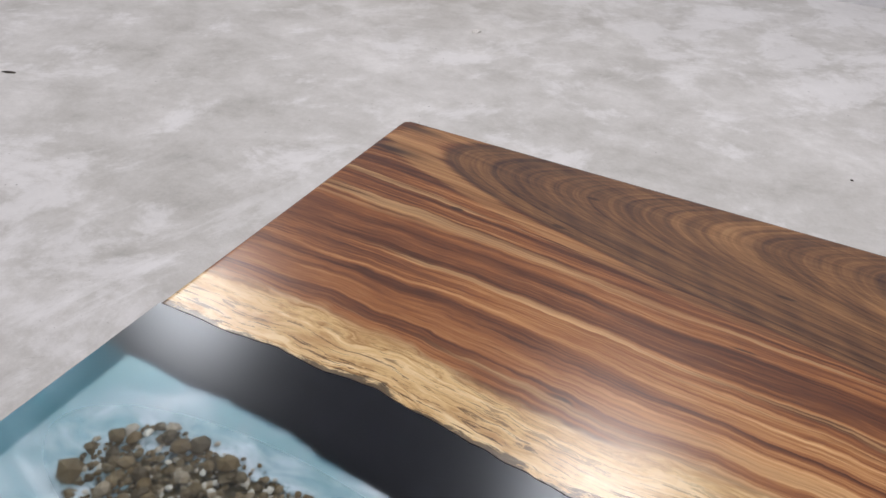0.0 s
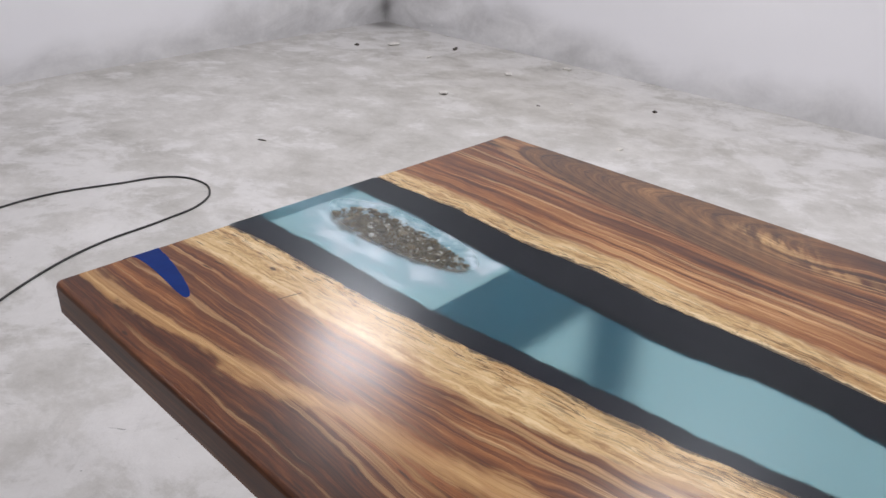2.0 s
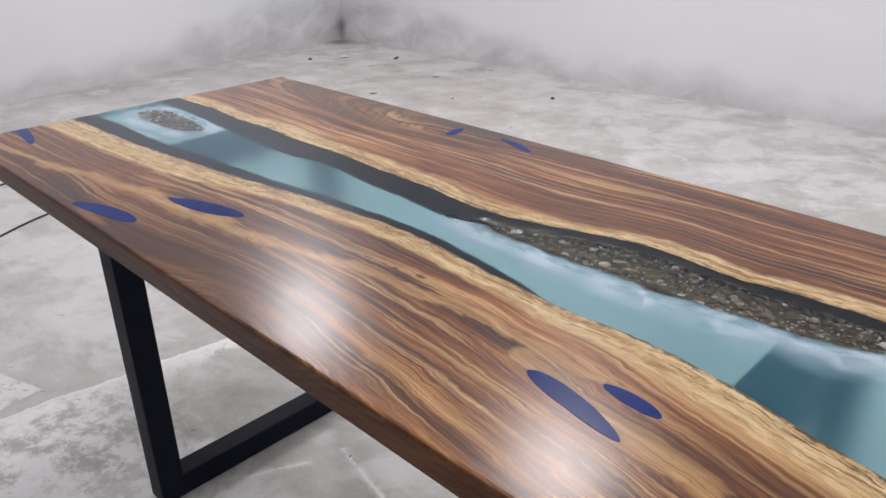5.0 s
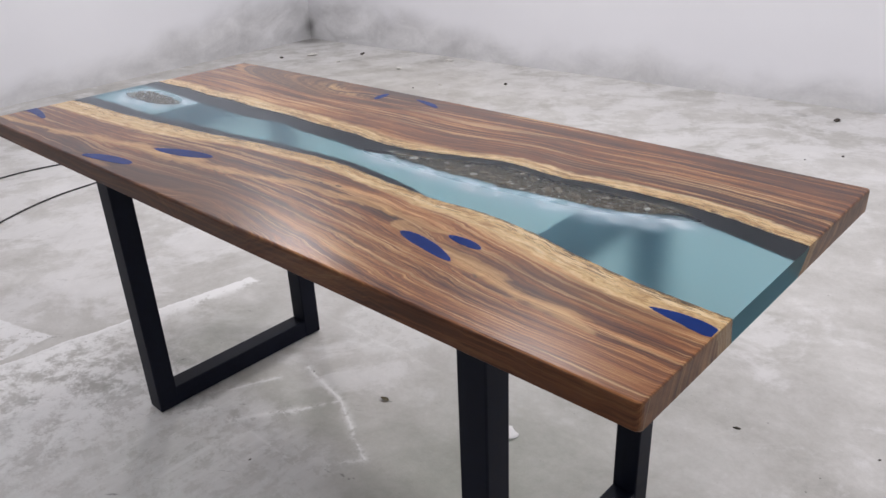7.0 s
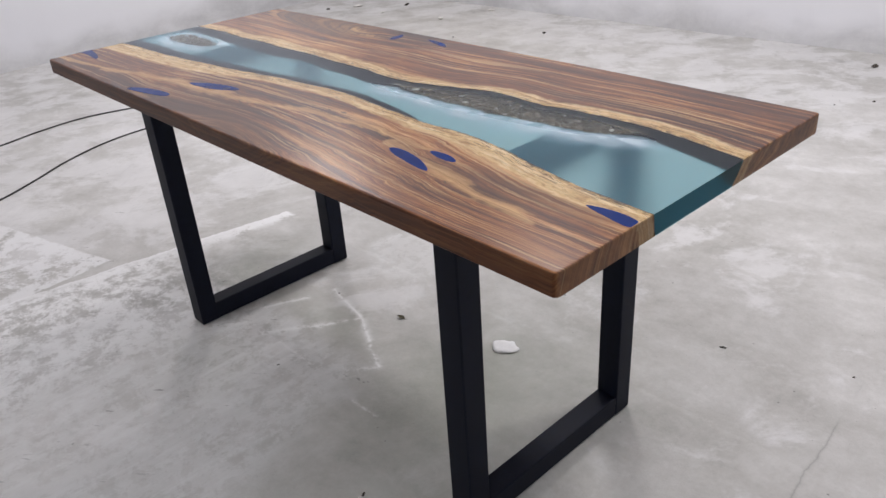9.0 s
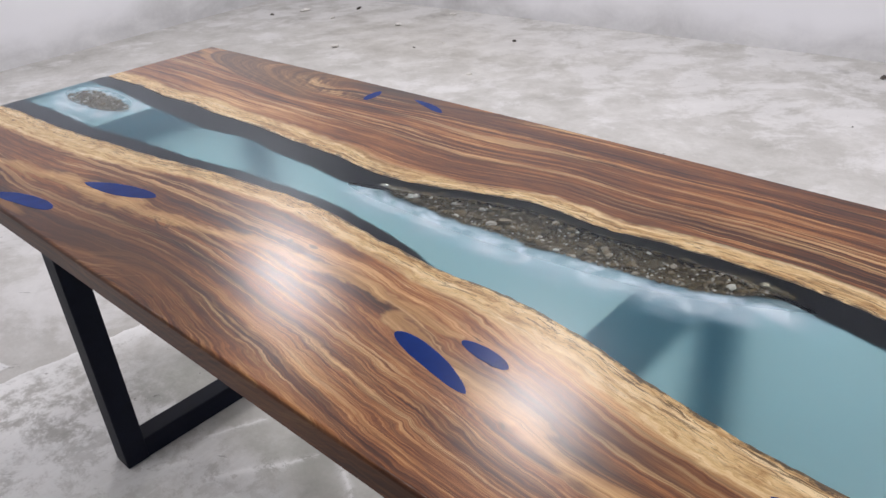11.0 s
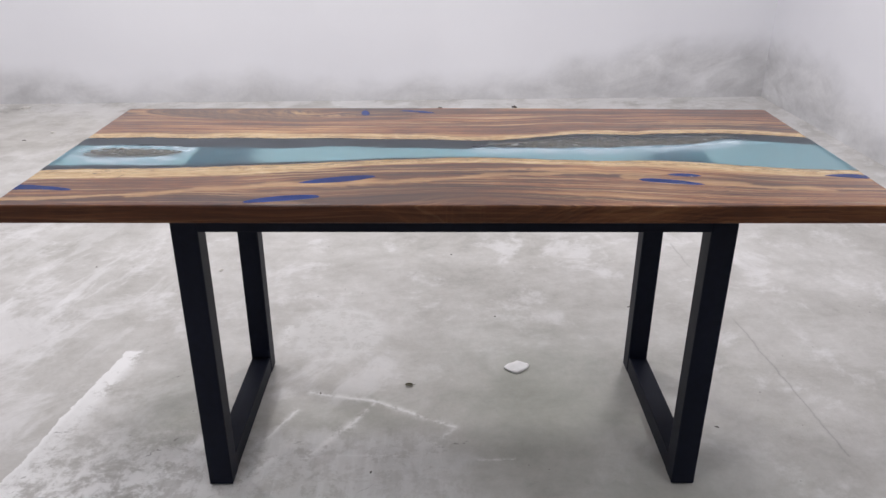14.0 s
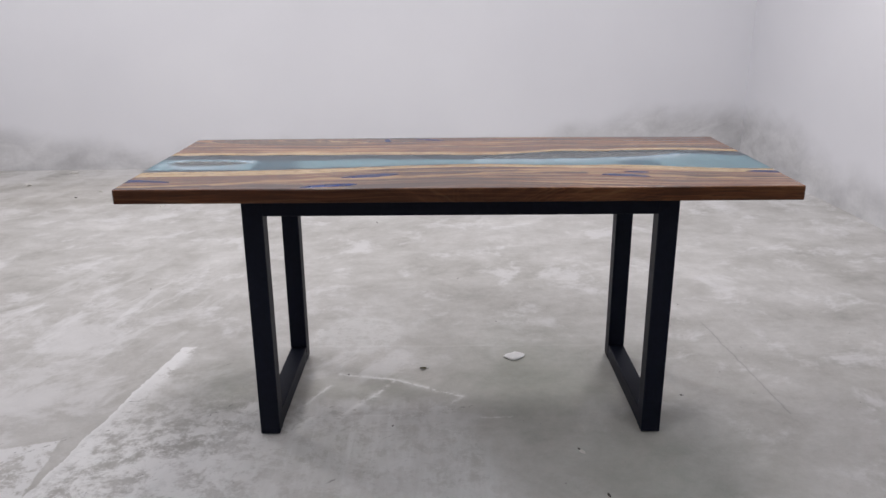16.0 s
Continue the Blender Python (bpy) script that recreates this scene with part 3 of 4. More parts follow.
def stone_mix():
    m = Tree("river_gravel")
    info = m.node("ShaderNodeObjectInfo")
    geo = m.node("ShaderNodeNewGeometry")
    x, y, z = m.xyz()
    pick = (Num(m.nt, info.outputs["Random"]) + Num(m.nt, geo.outputs["Random Per Island"])).op("FRACT")
    col = m.ramp(pick, (0.0, (0.050, 0.033, 0.013)), (0.34, (0.155, 0.096, 0.033)), (0.56, (0.110, 0.082, 0.042)), (0.72, (0.200, 0.140, 0.072)), (0.84, (0.36, 0.29, 0.21)), (1.0, (0.70, 0.66, 0.60)))
    n = m.noise(m.vec(x, y, z), 90, 4, 0.6)
    m.set("Base Color", m.mix(n * 0.4, col, (0.10, 0.07, 0.04)))
    m.set("Roughness", 0.6)
    return m.mat


CONCRETE, PLASTER, PLAIN_PLASTER = concrete(), plaster(), plaster(False)
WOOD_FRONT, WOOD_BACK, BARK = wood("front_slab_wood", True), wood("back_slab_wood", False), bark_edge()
RESIN, RESIN_END, PIGMENT = clear_resin((0.90, 0.97, 0.98), (0.88, 0.94, 1), "clear_resin"), clear_resin((0.28, 0.52, 0.55), (0.42, 0.60, 0.64), "resin_end"), pigment()
BLUE = simple("blue_resin", ((0.3, (0.001, 0.020, 0.145)), (0.7, (0.002, 0.034, 0.225))), 25, 0.22, shine=0.12)
STEEL = simple("black_powder_coat", ((0.3, (0.0042, 0.0058, 0.0125)), (0.7, (0.0066, 0.0088, 0.0185))), 60, 0.5, bump=0.05, shine=0.12)
RUBBER = simple("black_rubber", ((0.3, (0.020, 0.020, 0.021)), (0.7, (0.045, 0.044, 0.044))), 80, 0.6)
GRAVEL = stone_mix()
LAMP_BODY = simple("white_enamel", ((0.3, (0.75, 0.75, 0.75)), (0.7, (0.8, 0.8, 0.8))), 20, 0.4)
CRUMB = simple("dark_crumb", ((0.3, (0.035, 0.03, 0.026)), (0.7, (0.09, 0.075, 0.06))), 120, 0.8, bump=0.4)
CHIP = simple("pale_chip", ((0.3, (0.56, 0.54, 0.50)), (0.7, (0.78, 0.76, 0.73))), 120, 0.8, bump=0.4)
LEAF = simple("withered_leaf", ((0.3, (0.17, 0.155, 0.095)), (0.7, (0.30, 0.27, 0.17))), 90, 0.7, bump=0.3)
LIME = simple("dried_plaster", ((0.3, (0.76, 0.76, 0.76)), (0.7, (0.86, 0.86, 0.86))), 50, 0.7, bump=0.4)


# ---- mesh helpers ----
def part(name, bm, material, parent=None, label=""):
    mesh = bpy.data.meshes.new(name)
    bmesh.ops.recalc_face_normals(bm, faces=bm.faces)
    bm.to_mesh(mesh)
    bm.free()
    for one in material if isinstance(material, (list, tuple)) else [material]:
        mesh.materials.append(one)
    ob = new(name, mesh)
    ob.parent = parent
    if label:
        tagged(ob, label)
    return ob


def box(x0, y0, z0, x1, y1, z1, bevel=0.0, segments=2):
    bm = bmesh.new()
    bmesh.ops.create_cube(bm, size=1, matrix=Matrix.LocRotScale(((x0 + x1) / 2, (y0 + y1) / 2, (z0 + z1) / 2), None, (x1 - x0, y1 - y0, z1 - z0)))
    if bevel:
        bmesh.ops.bevel(bm, geom=list(bm.edges), offset=bevel, segments=segments, affect="EDGES", profile=0.5)
    return bm


def smooth(ob):
    for f in ob.data.polygons:
        f.use_smooth = True
    return ob


def curve_through(points):
    """A smooth function through (x, y) pairs."""
    xs, ys = np.array([p[0] for p in points]), np.array([p[1] for p in points])
    slopes = np.gradient(ys, xs)

    def value(x):
        i = int(np.clip(np.searchsorted(xs, x) - 1, 0, len(xs) - 2))
        h = xs[i + 1] - xs[i]
        t = min(max((x - xs[i]) / h, 0), 1)
        return float((2 * t**3 - 3 * t**2 + 1) * ys[i] + (t**3 - 2 * t**2 + t) * h * slopes[i] + (3 * t**2 - 2 * t**3) * ys[i + 1] + (t**3 - t**2) * h * slopes[i + 1])

    return value


# ---- the room ----
def wall(name, a, b, height, thick, material):
    """A wall whose inner face runs from a to b, with the room on its left."""
    a, b = Vector((*a, 0)), Vector((*b, 0))
    run = (b - a).length
    ob = part(name, box(-thick, -thick, -0.12, run + thick, 0, height), material)
    ob.matrix_world = Matrix.Translation(a) @ Matrix.Rotation(math.atan2((b - a).y, (b - a).x), 4, "Z")
    return tagged(ob, kind="structure")


NW, NE = (-3.57, 3.72), (3.12, 4.05)
SE, SW = (3.42, -5.4), (-3.12, -5.4)
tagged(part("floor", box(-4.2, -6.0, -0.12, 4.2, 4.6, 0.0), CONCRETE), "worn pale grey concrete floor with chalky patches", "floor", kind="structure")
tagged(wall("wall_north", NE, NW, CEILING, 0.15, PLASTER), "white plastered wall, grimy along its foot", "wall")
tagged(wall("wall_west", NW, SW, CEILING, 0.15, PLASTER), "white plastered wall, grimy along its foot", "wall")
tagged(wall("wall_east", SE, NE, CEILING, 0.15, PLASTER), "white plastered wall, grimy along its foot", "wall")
tagged(wall("wall_south", SW, SE, CEILING, 0.15, PLAIN_PLASTER), "plain white plastered wall", "wall")
tagged(part("ceiling", box(-4.2, -6.0, CEILING, 4.2, 4.6, CEILING + 0.12), PLAIN_PLASTER), "plain white ceiling", "ceiling", kind="structure")


def ceiling_light(x, y):
    body = part("ceiling_light", box(-0.23, -0.23, -0.03, 0.23, 0.23, 0.0, 0.008), LAMP_BODY)
    body.location = (x, y, CEILING)
    tagged(body, "square white ceiling light panel out of view, switched on", "ceiling light", "ceiling lights")
    data = bpy.data.lights.new("lamp", "AREA")
    data.shape, data.size, data.energy, data.color = "SQUARE", 0.42, LAMP_WATTS[y] * (1.08 if x < -1 else 1.0), (1.0, 0.965, 0.985)
    lamp = new("lamp", data)
    lamp.location = (x, y, CEILING - 0.032)


for lx, ly in LAMP_SPOTS:
    ceiling_light(lx, ly)

# ---- the table ----
LONG, TOP, THICK = 1.715, 0.750, 0.036
BASE = TOP - THICK
near_rim = curve_through([(0, 0.203), (0.13, 0.214), (0.26, 0.217), (0.35, 0.227), (0.45, 0.239), (0.55, 0.250), (0.66, 0.268), (0.78, 0.282), (0.88, 0.291), (0.97, 0.289),
                          (1.08, 0.278), (1.20, 0.268), (1.29, 0.272), (1.40, 0.257), (1.49, 0.236), (1.58, 0.218), (1.65, 0.211), (1.72, 0.208)])
far_rim = curve_through([(0, 0.436), (0.13, 0.442), (0.26, 0.436), (0.36, 0.440), (0.46, 0.434), (0.58, 0.438), (0.70, 0.431), (0.80, 0.430), (0.92, 0.420),
                         (1.02, 0.434), (1.10, 0.458), (1.18, 0.476), (1.28, 0.471), (1.40, 0.480), (1.52, 0.484), (1.62, 0.468), (1.72, 0.448)])
near_slope = curve_through([(0, 0.058), (0.3, 0.050), (0.6, 0.044), (0.85, 0.038), (1.0, 0.034), (1.12, 0.026), (1.2, 0.012), (1.3, 0.016), (1.4, 0.008), (1.72, 0.006)])
far_slope = curve_through([(0, 0.030), (0.2, 0.038), (0.4, 0.048), (0.6, 0.034), (0.78, 0.036), (0.88, 0.036), (0.96, 0.020), (1.05, 0.012), (1.2, 0.006), (1.4, 0.008), (1.58, 0.022), (1.72, 0.030)])
surf_line = curve_through([(0, 0.30), (0.80, 0.385), (0.88, 0.362), (0.96, 0.346), (1.05, 0.343), (1.15, 0.340), (1.25, 0.346), (1.35, 0.358), (1.42, 0.368), (1.50, 0.397), (1.58, 0.432), (1.72, 0.46)])


def wobble(x, seed, size):
    return size * (noise.noise((x * 9, seed, 0)) + 0.6 * noise.noise((x * 31, seed, 5)) + 0.35 * noise.noise((x * 90, seed, 9)))


def near_top(x): return near_rim(x) + wobble(x, 1, 0.0036)
def far_top(x): return far_rim(x) + wobble(x, 2, 0.0036)
def near_foot(x): return near_rim(x) + near_slope(x) + wobble(x, 3, 0.004)
def far_foot(x): return far_rim(x) - far_slope(x) + wobble(x, 4, 0.004)


SLOPE = (0.25, 0.5, 0.75, 1.0)


def slope_point(x, edge, foot, k):
    """A point of the live edge's slope, a share k of the way down."""
    return edge + (foot - edge) * k + 0.002 * noise.noise((x * 14, k * 3, 7)) * (0 < k < 1), TOP - THICK * (k ** 0.8)


STEPS = [LONG * k / 420 for k in range(421)]

table = new("dining_table")
tagged(table, "streaked wooden dining table with turquoise resin river and black steel legs", "table")


def slab(name, front, material):
    """One live-edge plank: its straight rim, flat top and a slope that runs down into the resin."""
    bm = bmesh.new()
    uv = bm.loops.layers.uv.new("flow")
    sign = 1 if front else -1
    r = 0.0045
    rows, flow = [], {}
    ends = [0.0008, 0.002, 0.0036, 0.0056, 0.008]
    for x in sorted(STEPS + ends + [LONG - e for e in ends]):
        near_end = min(x, LONG - x)
        turned = 0.008 - math.sqrt(max(0.0, 0.008 ** 2 - max(0.0, 0.008 - near_end) ** 2))
        worn = 0.003 - math.sqrt(max(0.0, 0.003 ** 2 - max(0.0, 0.003 - near_end) ** 2))
        edge = near_top(x) if front else far_top(x)
        foot = near_foot(x) if front else far_foot(x)
        rim = 0.0 if front else 0.719 + 0.012 * math.sin(math.pi * x / LONG)
        rim += sign * turned
        line = [(rim + sign * 0.002, BASE), (rim, BASE + 0.002), (rim, TOP - r), (rim + sign * r * 0.3, TOP - r * 0.3), (rim + sign * r, TOP),
                (edge * 0.5 + rim * 0.5, TOP), (edge, TOP)]
        line = [(y, min(z, TOP - worn)) for y, z in line]
        line += [slope_point(x, edge, foot, k) for k in SLOPE]
        row = []
        for k, (y, z) in enumerate(line):
            v = bm.verts.new((x, y, z))
            dist = abs(edge - y) if k <= 6 else 0.0
            flow[v] = (min(1.0, abs(y - edge) / abs(edge - rim)), dist + (0.0 if k > 4 else TOP - z))
            row.append(v)
        rows.append(row)
    for a, b in zip(rows, rows[1:]):
        n = len(a)
        for k in range(n):
            f = bm.faces.new((a[k], a[(k + 1) % n], b[(k + 1) % n], b[k]))
            f.material_index = 1 if 6 <= k < 10 else 0
            f.smooth = k in (2, 3) or 6 <= k < 10
    for row in (rows[0], rows[-1]):
        bm.faces.new(row)
    for f in bm.faces:
        for lp in f.loops:
            lp[uv].uv = flow[lp.vert]
    return part(name, bm, [material, BARK], table, "dark streaked hardwood plank with pale sapwood edge")


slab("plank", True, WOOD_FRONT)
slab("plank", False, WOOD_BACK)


def river():
    bm = bmesh.new()
    rows = [(bm.verts.new((x, near_top(x), TOP - 0.0004)), bm.verts.new((x, far_top(x), TOP - 0.0004))) for x in STEPS]
    uv = bm.loops.layers.uv.new("shore")
    for a, b in zip(rows, rows[1:]):
        f = bm.faces.new((a[0], b[0], b[1], a[1]))
        for lp in f.loops:
            px, py = lp.vert.co.x, lp.vert.co.y
            lp[uv].uv = (py - surf_line(px) - 0.010, far_foot(px) - 0.012 - py)
    for x, out in ((STEPS[0], -1), (STEPS[-1], 1)):
        row = rows[0] if out < 0 else rows[-1]
        near = [bm.verts.new((x, *slope_point(x, near_top(x), near_foot(x), k))) for k in SLOPE]
        distant = [bm.verts.new((x, *slope_point(x, far_top(x), far_foot(x), k))) for k in SLOPE]
        ring = [row[0], row[1], *distant, *near[::-1]]
        f = bm.faces.new(ring if out < 0 else ring[::-1])
        f.material_index = 1
    mesh = bpy.data.meshes.new("resin_river")
    bm.to_mesh(mesh)
    bm.free()
    mesh.materials.append(RESIN), mesh.materials.append(RESIN_END)
    ob = new("resin_river", mesh)
    ob.parent, ob.visible_shadow = table, False
    tagged(ob, "clear turquoise epoxy river between the planks")
    bm = bmesh.new()
    uv = bm.loops.layers.uv.new("shore")
    cols = []
    for x in STEPS[::2] + [LONG]:
        lo, hi = near_foot(x) - 0.004, far_foot(x) + 0.004
        cols.append([bm.verts.new((x, lo + (hi - lo) * k / 3, BASE + 0.001)) for k in range(4)])
    for a, b in zip(cols, cols[1:]):
        if b[0].co.x - a[0].co.x < 1e-6:
            continue
        for k in range(3):
            f = bm.faces.new((a[k], b[k], b[k + 1], a[k + 1]))
            for lp in f.loops:
                lp[uv].uv = (lp.vert.co.x, lp.vert.co.y - surf_line(lp.vert.co.x))
    mesh = bpy.data.meshes.new("pigment_layer")
    bm.to_mesh(mesh)
    bm.free()
    mesh.materials.append(PIGMENT)
    low = new("pigment_layer", mesh)
    low.parent = ob
    tagged(low, "frosted turquoise underside with white painted surf")
    return ob


river_ob = river()


# ---- gravel in the resin ----
def pebble_mesh(rng):
    bm = bmesh.new()
    bmesh.ops.create_icosphere(bm, subdivisions=1, radius=1)
    off = rng.random() * 50
    for v in bm.verts:
        v.co *= 0.85 + 0.35 * noise.noise(v.co * 1.3 + Vector((off, 0, 0)))
        v.co.z *= 0.55
    mesh = bpy.data.meshes.new("pebble")
    bm.to_mesh(mesh)
    bm.free()
    mesh.materials.append(GRAVEL)
    return mesh


def in_island(rng):
    while True:
        x, y = rng.uniform(0.034, 0.250), rng.uniform(0.300, 0.395)
        k = (x - 0.034) / 0.216
        half = 0.040 * (1 - 0.45 * k) * math.sqrt(max(0.0, 1 - abs(2 * k - 1) ** 4.0))
        if abs(y - (0.348 + 0.004 * k)) < half * (0.8 + 0.3 * rng.random()):
            return x, y


def on_shore(rng):
    while True:
        x = rng.uniform(0.87, 1.57)
        lo, hi = surf_line(x) + 0.056, far_foot(x) + 0.004
        if hi > lo:
            ends = min(1.0, (x - 0.87) / 0.09, (1.575 - x) / 0.09)
            y = hi - (hi - lo) * rng.random() ** 0.85 * ends
            return x, y


def heap(x, y, place):
    """How far the gravel is banked up against the far plank."""
    return 0.0 if place is in_island else 0.017 * max(0.0, 1 - (far_foot(x) - y) / 0.026) * min(1.0, (x - 0.86) / 0.1, (1.585 - x) / 0.1)


rng = random.Random(5)
PEBBLES = [pebble_mesh(rng) for _ in range(7)]
for place, count in ((in_island, 118), (on_shore, 180)):
    for _ in range(count):
        x, y = place(rng)
        size = rng.uniform(0.0030, 0.0066) * (1.6 if rng.random() < 0.18 else 1.0) * (1.0 - 0.35 * min(1, x / 0.22) if place is in_island else 1.0)
        ob = new("pebble", PEBBLES[rng.randrange(7)])
        ob.parent = river_ob
        ob.matrix_local = Matrix.LocRotScale((x, y, BASE + 0.002 + size * 0.5 + rng.uniform(0, 0.004) + heap(x, y, place)), Euler((rng.uniform(-0.4, 0.4), rng.uniform(-0.4, 0.4), rng.uniform(0, 6.3))), (size * rng.uniform(0.9, 1.4), size, size))


def grit():
    verts, faces = [], []
    ico = [v.co.copy() for v in PEBBLES[0].vertices]
    tri = [tuple(p.vertices) for p in PEBBLES[0].polygons]
    for place, count in ((in_island, 1300), (on_shore, 3400)):
        for _ in range(count):
            x, y = place(rng)
            s = rng.uniform(0.0010, 0.0026)
            m = Matrix.LocRotScale((x, y, BASE + 0.0015 + s * 0.5 + heap(x, y, place)), Euler((0, 0, rng.uniform(0, 6.3))), (s * 1.3, s, s))
            n = len(verts)
            verts += [m @ v for v in ico]
            faces += [tuple(n + i for i in f) for f in tri]
    mesh = bpy.data.meshes.new("grit")
    mesh.from_pydata(verts, [], faces)
    mesh.materials.append(GRAVEL)
    ob = new("grit", mesh)
    ob.parent = river_ob
    tagged(ob, "fine brown sand and grit", kind="stuff")


grit()


# ---- blue inlays ----
def inlay(x0, y0, x1, y1, fat, tip=0.8, tail=0.5, bend=0.0, flare=0.0):
    """Blue resin flush in the wood from one end to the other; tip, tail: how pointed its ends are; bend: sideways bow."""
    bm = bmesh.new()
    n = 28
    run = Vector((x1 - x0, y1 - y0))
    side = Vector((-run.y, run.x)).normalized()
    peak = (tip / (tip + tail)) ** tip * (tail / (tip + tail)) ** tail
    rings = []
    for inset, z in ((0.0, -0.003), (0.0, 0.0002), (0.0006, 0.00035)):
        ring = []
        for half in (1, -1):
            for k in range(n):
                t = 0.5 - 0.5 * math.cos(math.pi * (k + 0.5) / n)
                t = t if half > 0 else 1 - t
                w = max(0.0004, fat * t ** tip * (1 - t) ** tail / peak - inset + 0.0007 * noise.noise((t * 7 + x0 * 40, half * 3, y0 * 30)))
                w += flare * math.exp(-9 * t) * (half < 0)
                c = Vector((x0, y0)) + run * t + side * (w * half + bend * math.sin(math.pi * t))
                ring.append(bm.verts.new((min(max(c.x, 0.0020), LONG - 0.0020), c.y, TOP + z)))
        rings.append(ring)
    for a, b in zip(rings, rings[1:]):
        for k in range(2 * n):
            bm.faces.new((a[k], a[(k + 1) % (2 * n)], b[(k + 1) % (2 * n)], b[k]))
    top = rings[-1]
    for k in range(n - 1):
        bm.faces.new((top[k], top[k + 1], top[2 * n - 2 - k], top[2 * n - 1 - k]))
    bmesh.ops.recalc_face_normals(bm, faces=bm.faces[:])
    part("resin_inlay", bm, BLUE, table, "deep blue resin filling a knot hole")


inlay(-0.012, 0.102, 0.116, 0.084, 0.0125, 0.02, 0.38, 0.003, 0.018)
inlay(0.464, 0.018, 0.603, 0.049, 0.0140, 0.48, 0.40, 0.004)
inlay(0.551, 0.125, 0.702, 0.166, 0.0165, 0.80, 0.65, 0.000)
inlay(1.238, 0.147, 1.362, 0.117, 0.0122, 0.45, 0.62, 0.003)
inlay(1.305, 0.178, 1.371, 0.170, 0.0092, 0.55, 0.50, 0.001)
inlay(1.628, 0.173, 1.7143, 0.164, 0.0125, 0.70, 0.20, 0.003)
inlay(0.642, 0.648, 0.634, 0.700, 0.0105, 0.50, 0.60, 0.0)
inlay(0.728, 0.700, 0.822, 0.674, 0.0085, 0.80, 0.60, 0.003)

# ---- black steel base ----
FRONT_Y, BACK_Y, TUBE, PAD = 0.097, 0.620, 0.052, 0.004
TOP_BAR = 0.653
for x0, x1, plate in ((0.290, 0.345, -0.013), (1.384, 1.438, 0.0015)):
    for y0 in (FRONT_Y, BACK_Y - TUBE):
        part("leg", box(x0, y0, PAD, x1, y0 + TUBE, BASE - 0.006, 0.003), STEEL, table, "black powder-coated square steel leg")
        for py in (y0 + TUBE / 2,):
            bm = bmesh.new()
            bmesh.ops.create_cone(bm, cap_ends=True, segments=20, radius1=0.017, radius2=0.015, depth=PAD + 0.001, matrix=Matrix.Translation(((x0 + x1) / 2, py, (PAD + 0.001) / 2)))
            part("foot_pad", bm, RUBBER, table, "small black rubber foot pad")
    part("foot_bar", box(x0 + 0.0015, FRONT_Y + TUBE - 0.002, PAD, x1 - 0.0015, BACK_Y - TUBE + 0.002, PAD + 0.052, 0.003), STEEL, table)
    part("top_bar", box(x0 + 0.0015, FRONT_Y + TUBE - 0.002, TOP_BAR, x1 - 0.0015, BACK_Y - TUBE + 0.002, BASE - 0.006, 0.003), STEEL, table)
    part("mounting_plate", box(x0 + plate, FRONT_Y + 0.004, BASE - 0.006, x1 + 0.0015, BACK_Y - 0.004, BASE - 0.0005), STEEL, table)
part("rail", box(0.3435, FRONT_Y + 0.0015, TOP_BAR, 1.3855, FRONT_Y + TUBE - 0.0015, BASE - 0.002, 0.003), STEEL, table, "long black steel rail under the top")


# ---- on the floor ----
def cable():
    data = bpy.data.curves.new("cable", "CURVE")
    data.dimensions, data.bevel_depth, data.bevel_resolution, data.resolution_u = "3D", 0.0036, 3, 10
    way = [(-3.40, -1.5), (-2.4, -1.1), (-1.86, -0.25), (-1.87, 0.14), (-1.94, 0.40), (-1.965, 0.62), (-1.905, 0.87), (-1.838, 1.055), (-1.735, 1.108), (-1.635, 1.088),
           (-1.555, 1.00), (-1.52, 0.85), (-1.485, 0.58), (-1.38, 0.33), (-1.26, 0.15), (-1.15, -0.04), (-1.05, -0.35), (-1.3, -1.2), (-2.4, -1.9), (-3.40, -2.1)]
    line = data.splines.new("BEZIER")
    line.bezier_points.add(len(way) - 1)
    for pt, (x, y) in zip(line.bezier_points, way):
        pt.co, pt.handle_left_type, pt.handle_right_type = (x, y, 0.0038), "AUTO", "AUTO"
    data.materials.append(RUBBER)
    tagged(new("cable", data), "thin black power cable lying in a loop on the concrete", "cable")


cable()


def crumb(name, x, y, size, turn, material, label, category, group="", flat=0.6, long=1.0, sub=2, rough=1.0):
    r = random.Random(int((x * 131 + y * 71) * 100))
    bm = bmesh.new()
    bmesh.ops.create_icosphere(bm, subdivisions=sub, radius=1)
    off = Vector((r.random() * 30, r.random() * 30, 0))
    for v in bm.verts:
        v.co *= 1 + rough * (0.7 * noise.noise(v.co * 1.4 + off) + 0.25 * noise.noise(v.co * 4 + off))
        v.co = Vector((v.co.x * size * long, v.co.y * size, max(v.co.z, -0.55) * size * flat))
    low = min(v.co.z for v in bm.verts)
    for v in bm.verts:
        v.co.z -= low
    ob = part(name, bm, material)
    if sub > 2:
        smooth(ob)
    ob.matrix_world = pose(x, y, 0, 0, 0, turn)
    tagged(ob, label, category, group)


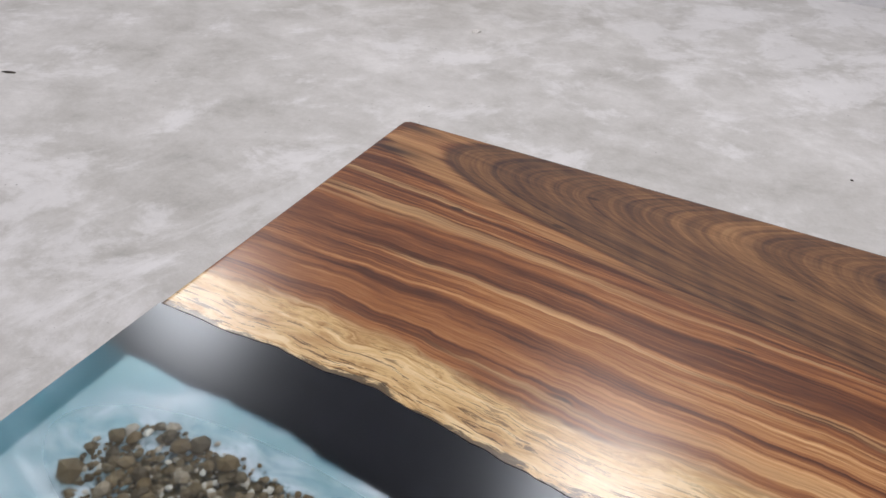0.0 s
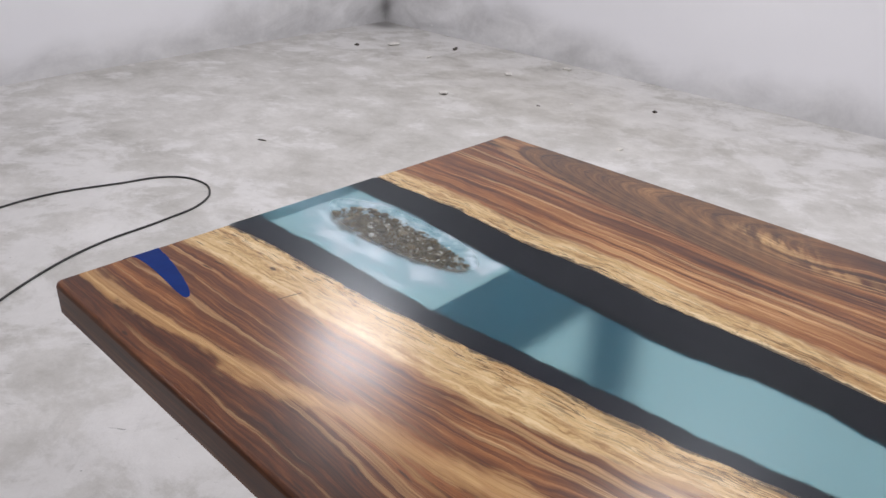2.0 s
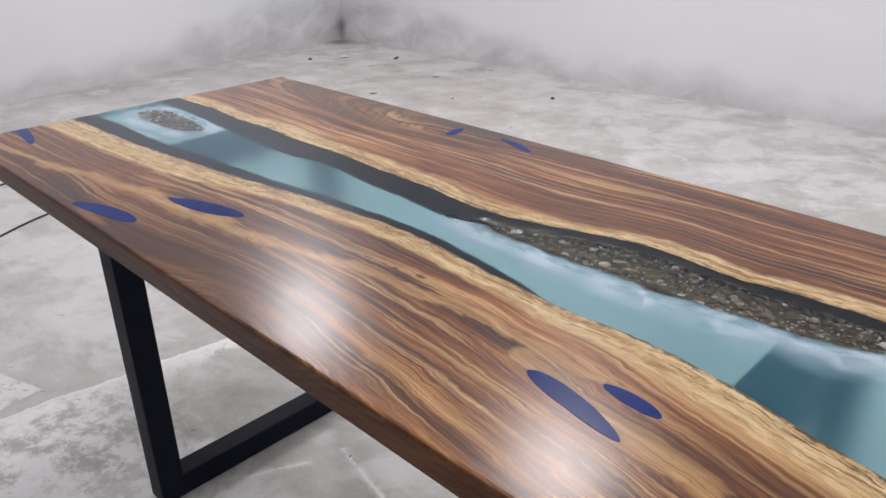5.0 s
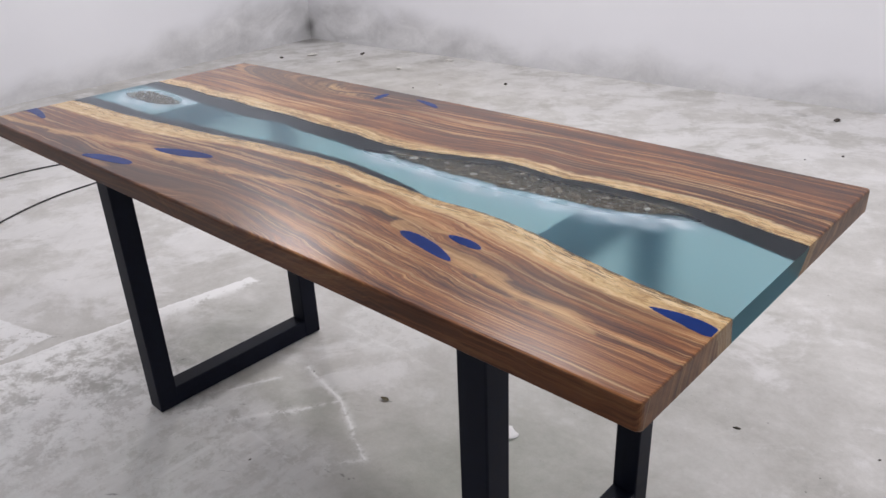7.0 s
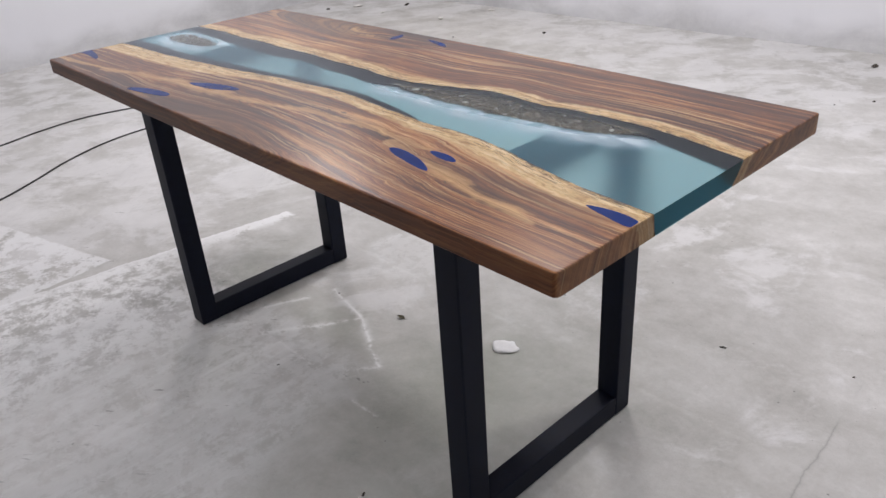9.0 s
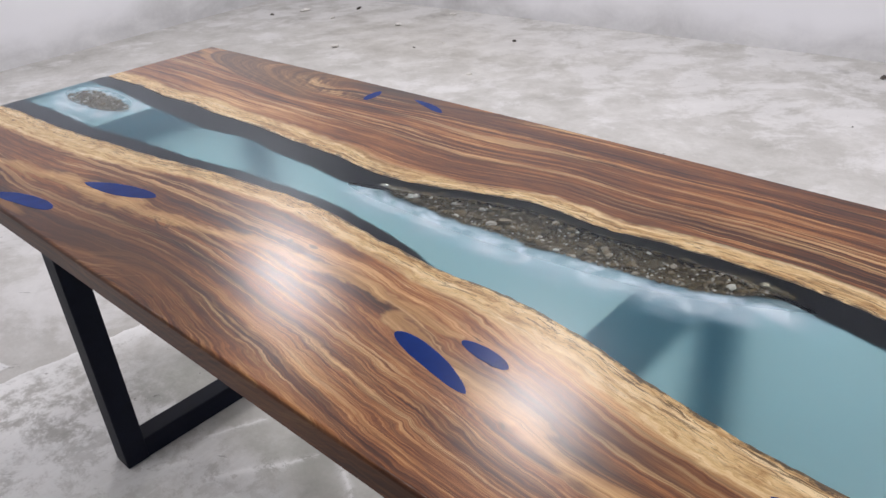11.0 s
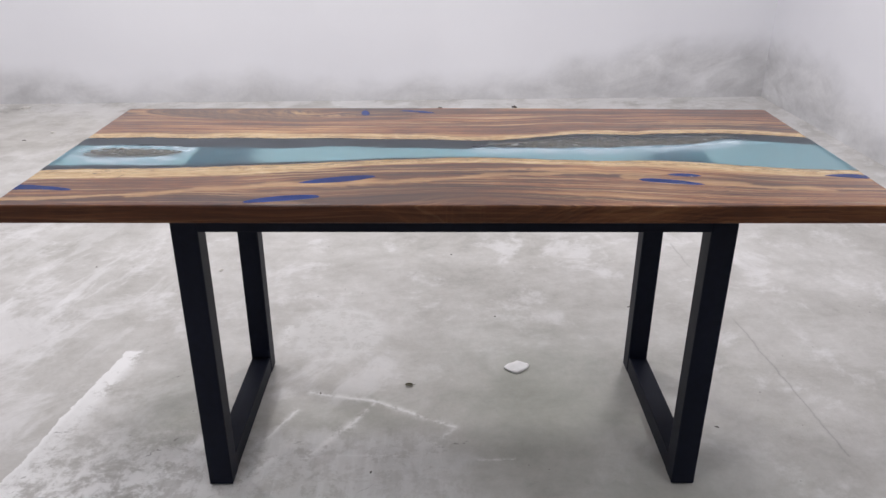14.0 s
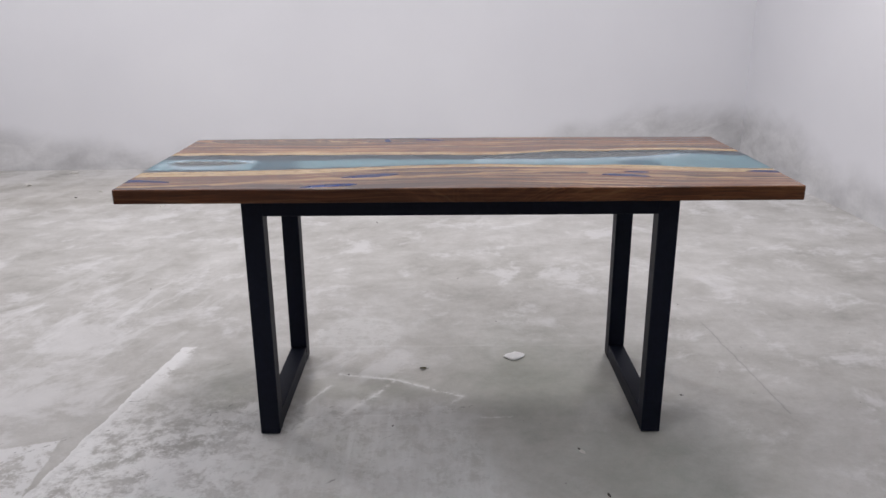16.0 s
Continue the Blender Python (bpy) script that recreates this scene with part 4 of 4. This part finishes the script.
for x, y, s, long in ((-1.09, 3.34, 0.014, 1.0), (0.845, 3.68, 0.016, 2.0), (1.343, 3.72, 0.013, 1.9), (1.486, 0.972, 0.006, 2.2),
                      (1.193, 0.016, 0.004, 2.2), (1.567, 0.316, 0.004, 2.2), (1.021, 0.906, 0.004, 1.0), (0.882, 1.395, 0.004, 1.4), (-0.457, 1.282, 0.004, 1.3), (1.773, 1.066, 0.004, 1.6),
                      (0.667, 0.143, 0.0035, 1.8), (1.05, 3.12, 0.007, 1.0), (0.93, 2.98, 0.006, 1.3), (0.443, 2.316, 0.006, 1.3), (0.50, 0.47, 0.004, 1.2), (-2.651, 3.495, 0.014, 3.0), (-3.103, 3.047, 0.014, 1.2),
                      (-1.54, 2.938, 0.007, 2.6), (2.145, 0.155, 0.007, 1.5), (1.233, -0.193, 0.005, 2.4), (1.538, -0.419, 0.005, 1.6)):
    crumb("crumb", x, y, s * (0.62 if y < 3 else 0.85), (x * 97 + y * 53) % 180, CRUMB, "small dark crumb of debris on the concrete", "debris", "dark crumbs on the floor", 0.6, long)
for x, y, s in ((-2.031, 3.289, 0.022), (-2.979, 3.251, 0.026), (-1.996, 2.701, 0.022), (-1.885, 3.68, 0.018), (-1.45, 3.1, 0.010), (-2.6, 3.2, 0.014), (1.701, -0.267, 0.007), (1.668, -0.258, 0.005), (1.828, -0.233, 0.006), (0.02, 1.253, 0.008), (1.2, 0.0, 0.006), (-0.9, 2.7, 0.012)):
    crumb("plaster_chip", x, y, s, (x * 97 + y * 53) % 180, CHIP, "pale chip of plaster on the concrete", "debris", "pale chips on the floor", 0.5, 1.5)
crumb("twig", -1.977, 1.548, 0.0045, 25, CRUMB, "short dark twig lying on the concrete", "twig", "", 0.8, 5.0)
crumb("plaster_splash", 1.064, 0.597, 0.028, 20, LIME, "dried white splash of plaster on the concrete", "plaster splash", "", 0.22, 1.2, 3, 0.5)


def dry_leaf(x, y, turn):
    """A small withered leaf: a pointed blade with a raised midrib and curled rims, on a short stalk."""
    leaf = new("dry_leaf")
    leaf.matrix_world = pose(x, y, 0.0, 0, 0, turn) @ Matrix.Scale(0.68, 4)
    tagged(leaf, "small withered brown leaf curled on the concrete", "leaf")
    bm = bmesh.new()
    rows = []
    for k in range(9):
        t = k / 8
        half = 0.0105 * math.sin(math.pi * t ** 0.8) + 0.0004
        lift = 0.0012 + 0.006 * t * t
        rows.append([bm.verts.new((0.034 * t - 0.014, half * a, lift + 0.0055 * abs(a) ** 1.5 + 0.0008 * noise.noise((t * 9, a * 3, 2)))) for a in (-1, -0.5, 0, 0.5, 1)])
    for a, b in zip(rows, rows[1:]):
        for i in range(4):
            bm.faces.new((a[i], b[i], b[i + 1], a[i + 1]))
    bmesh.ops.solidify(bm, geom=bm.faces[:], thickness=0.0006)
    smooth(part("blade", bm, LEAF, leaf))
    bm = bmesh.new()
    bmesh.ops.create_cone(bm, cap_ends=True, segments=8, radius1=0.0009, radius2=0.0006, depth=0.014, matrix=Matrix.Translation((-0.019, 0, 0.0011)) @ Matrix.Rotation(math.pi / 2, 4, "Y"))
    part("stalk", bm, CRUMB, leaf)


dry_leaf(0.749, 0.507, 200)
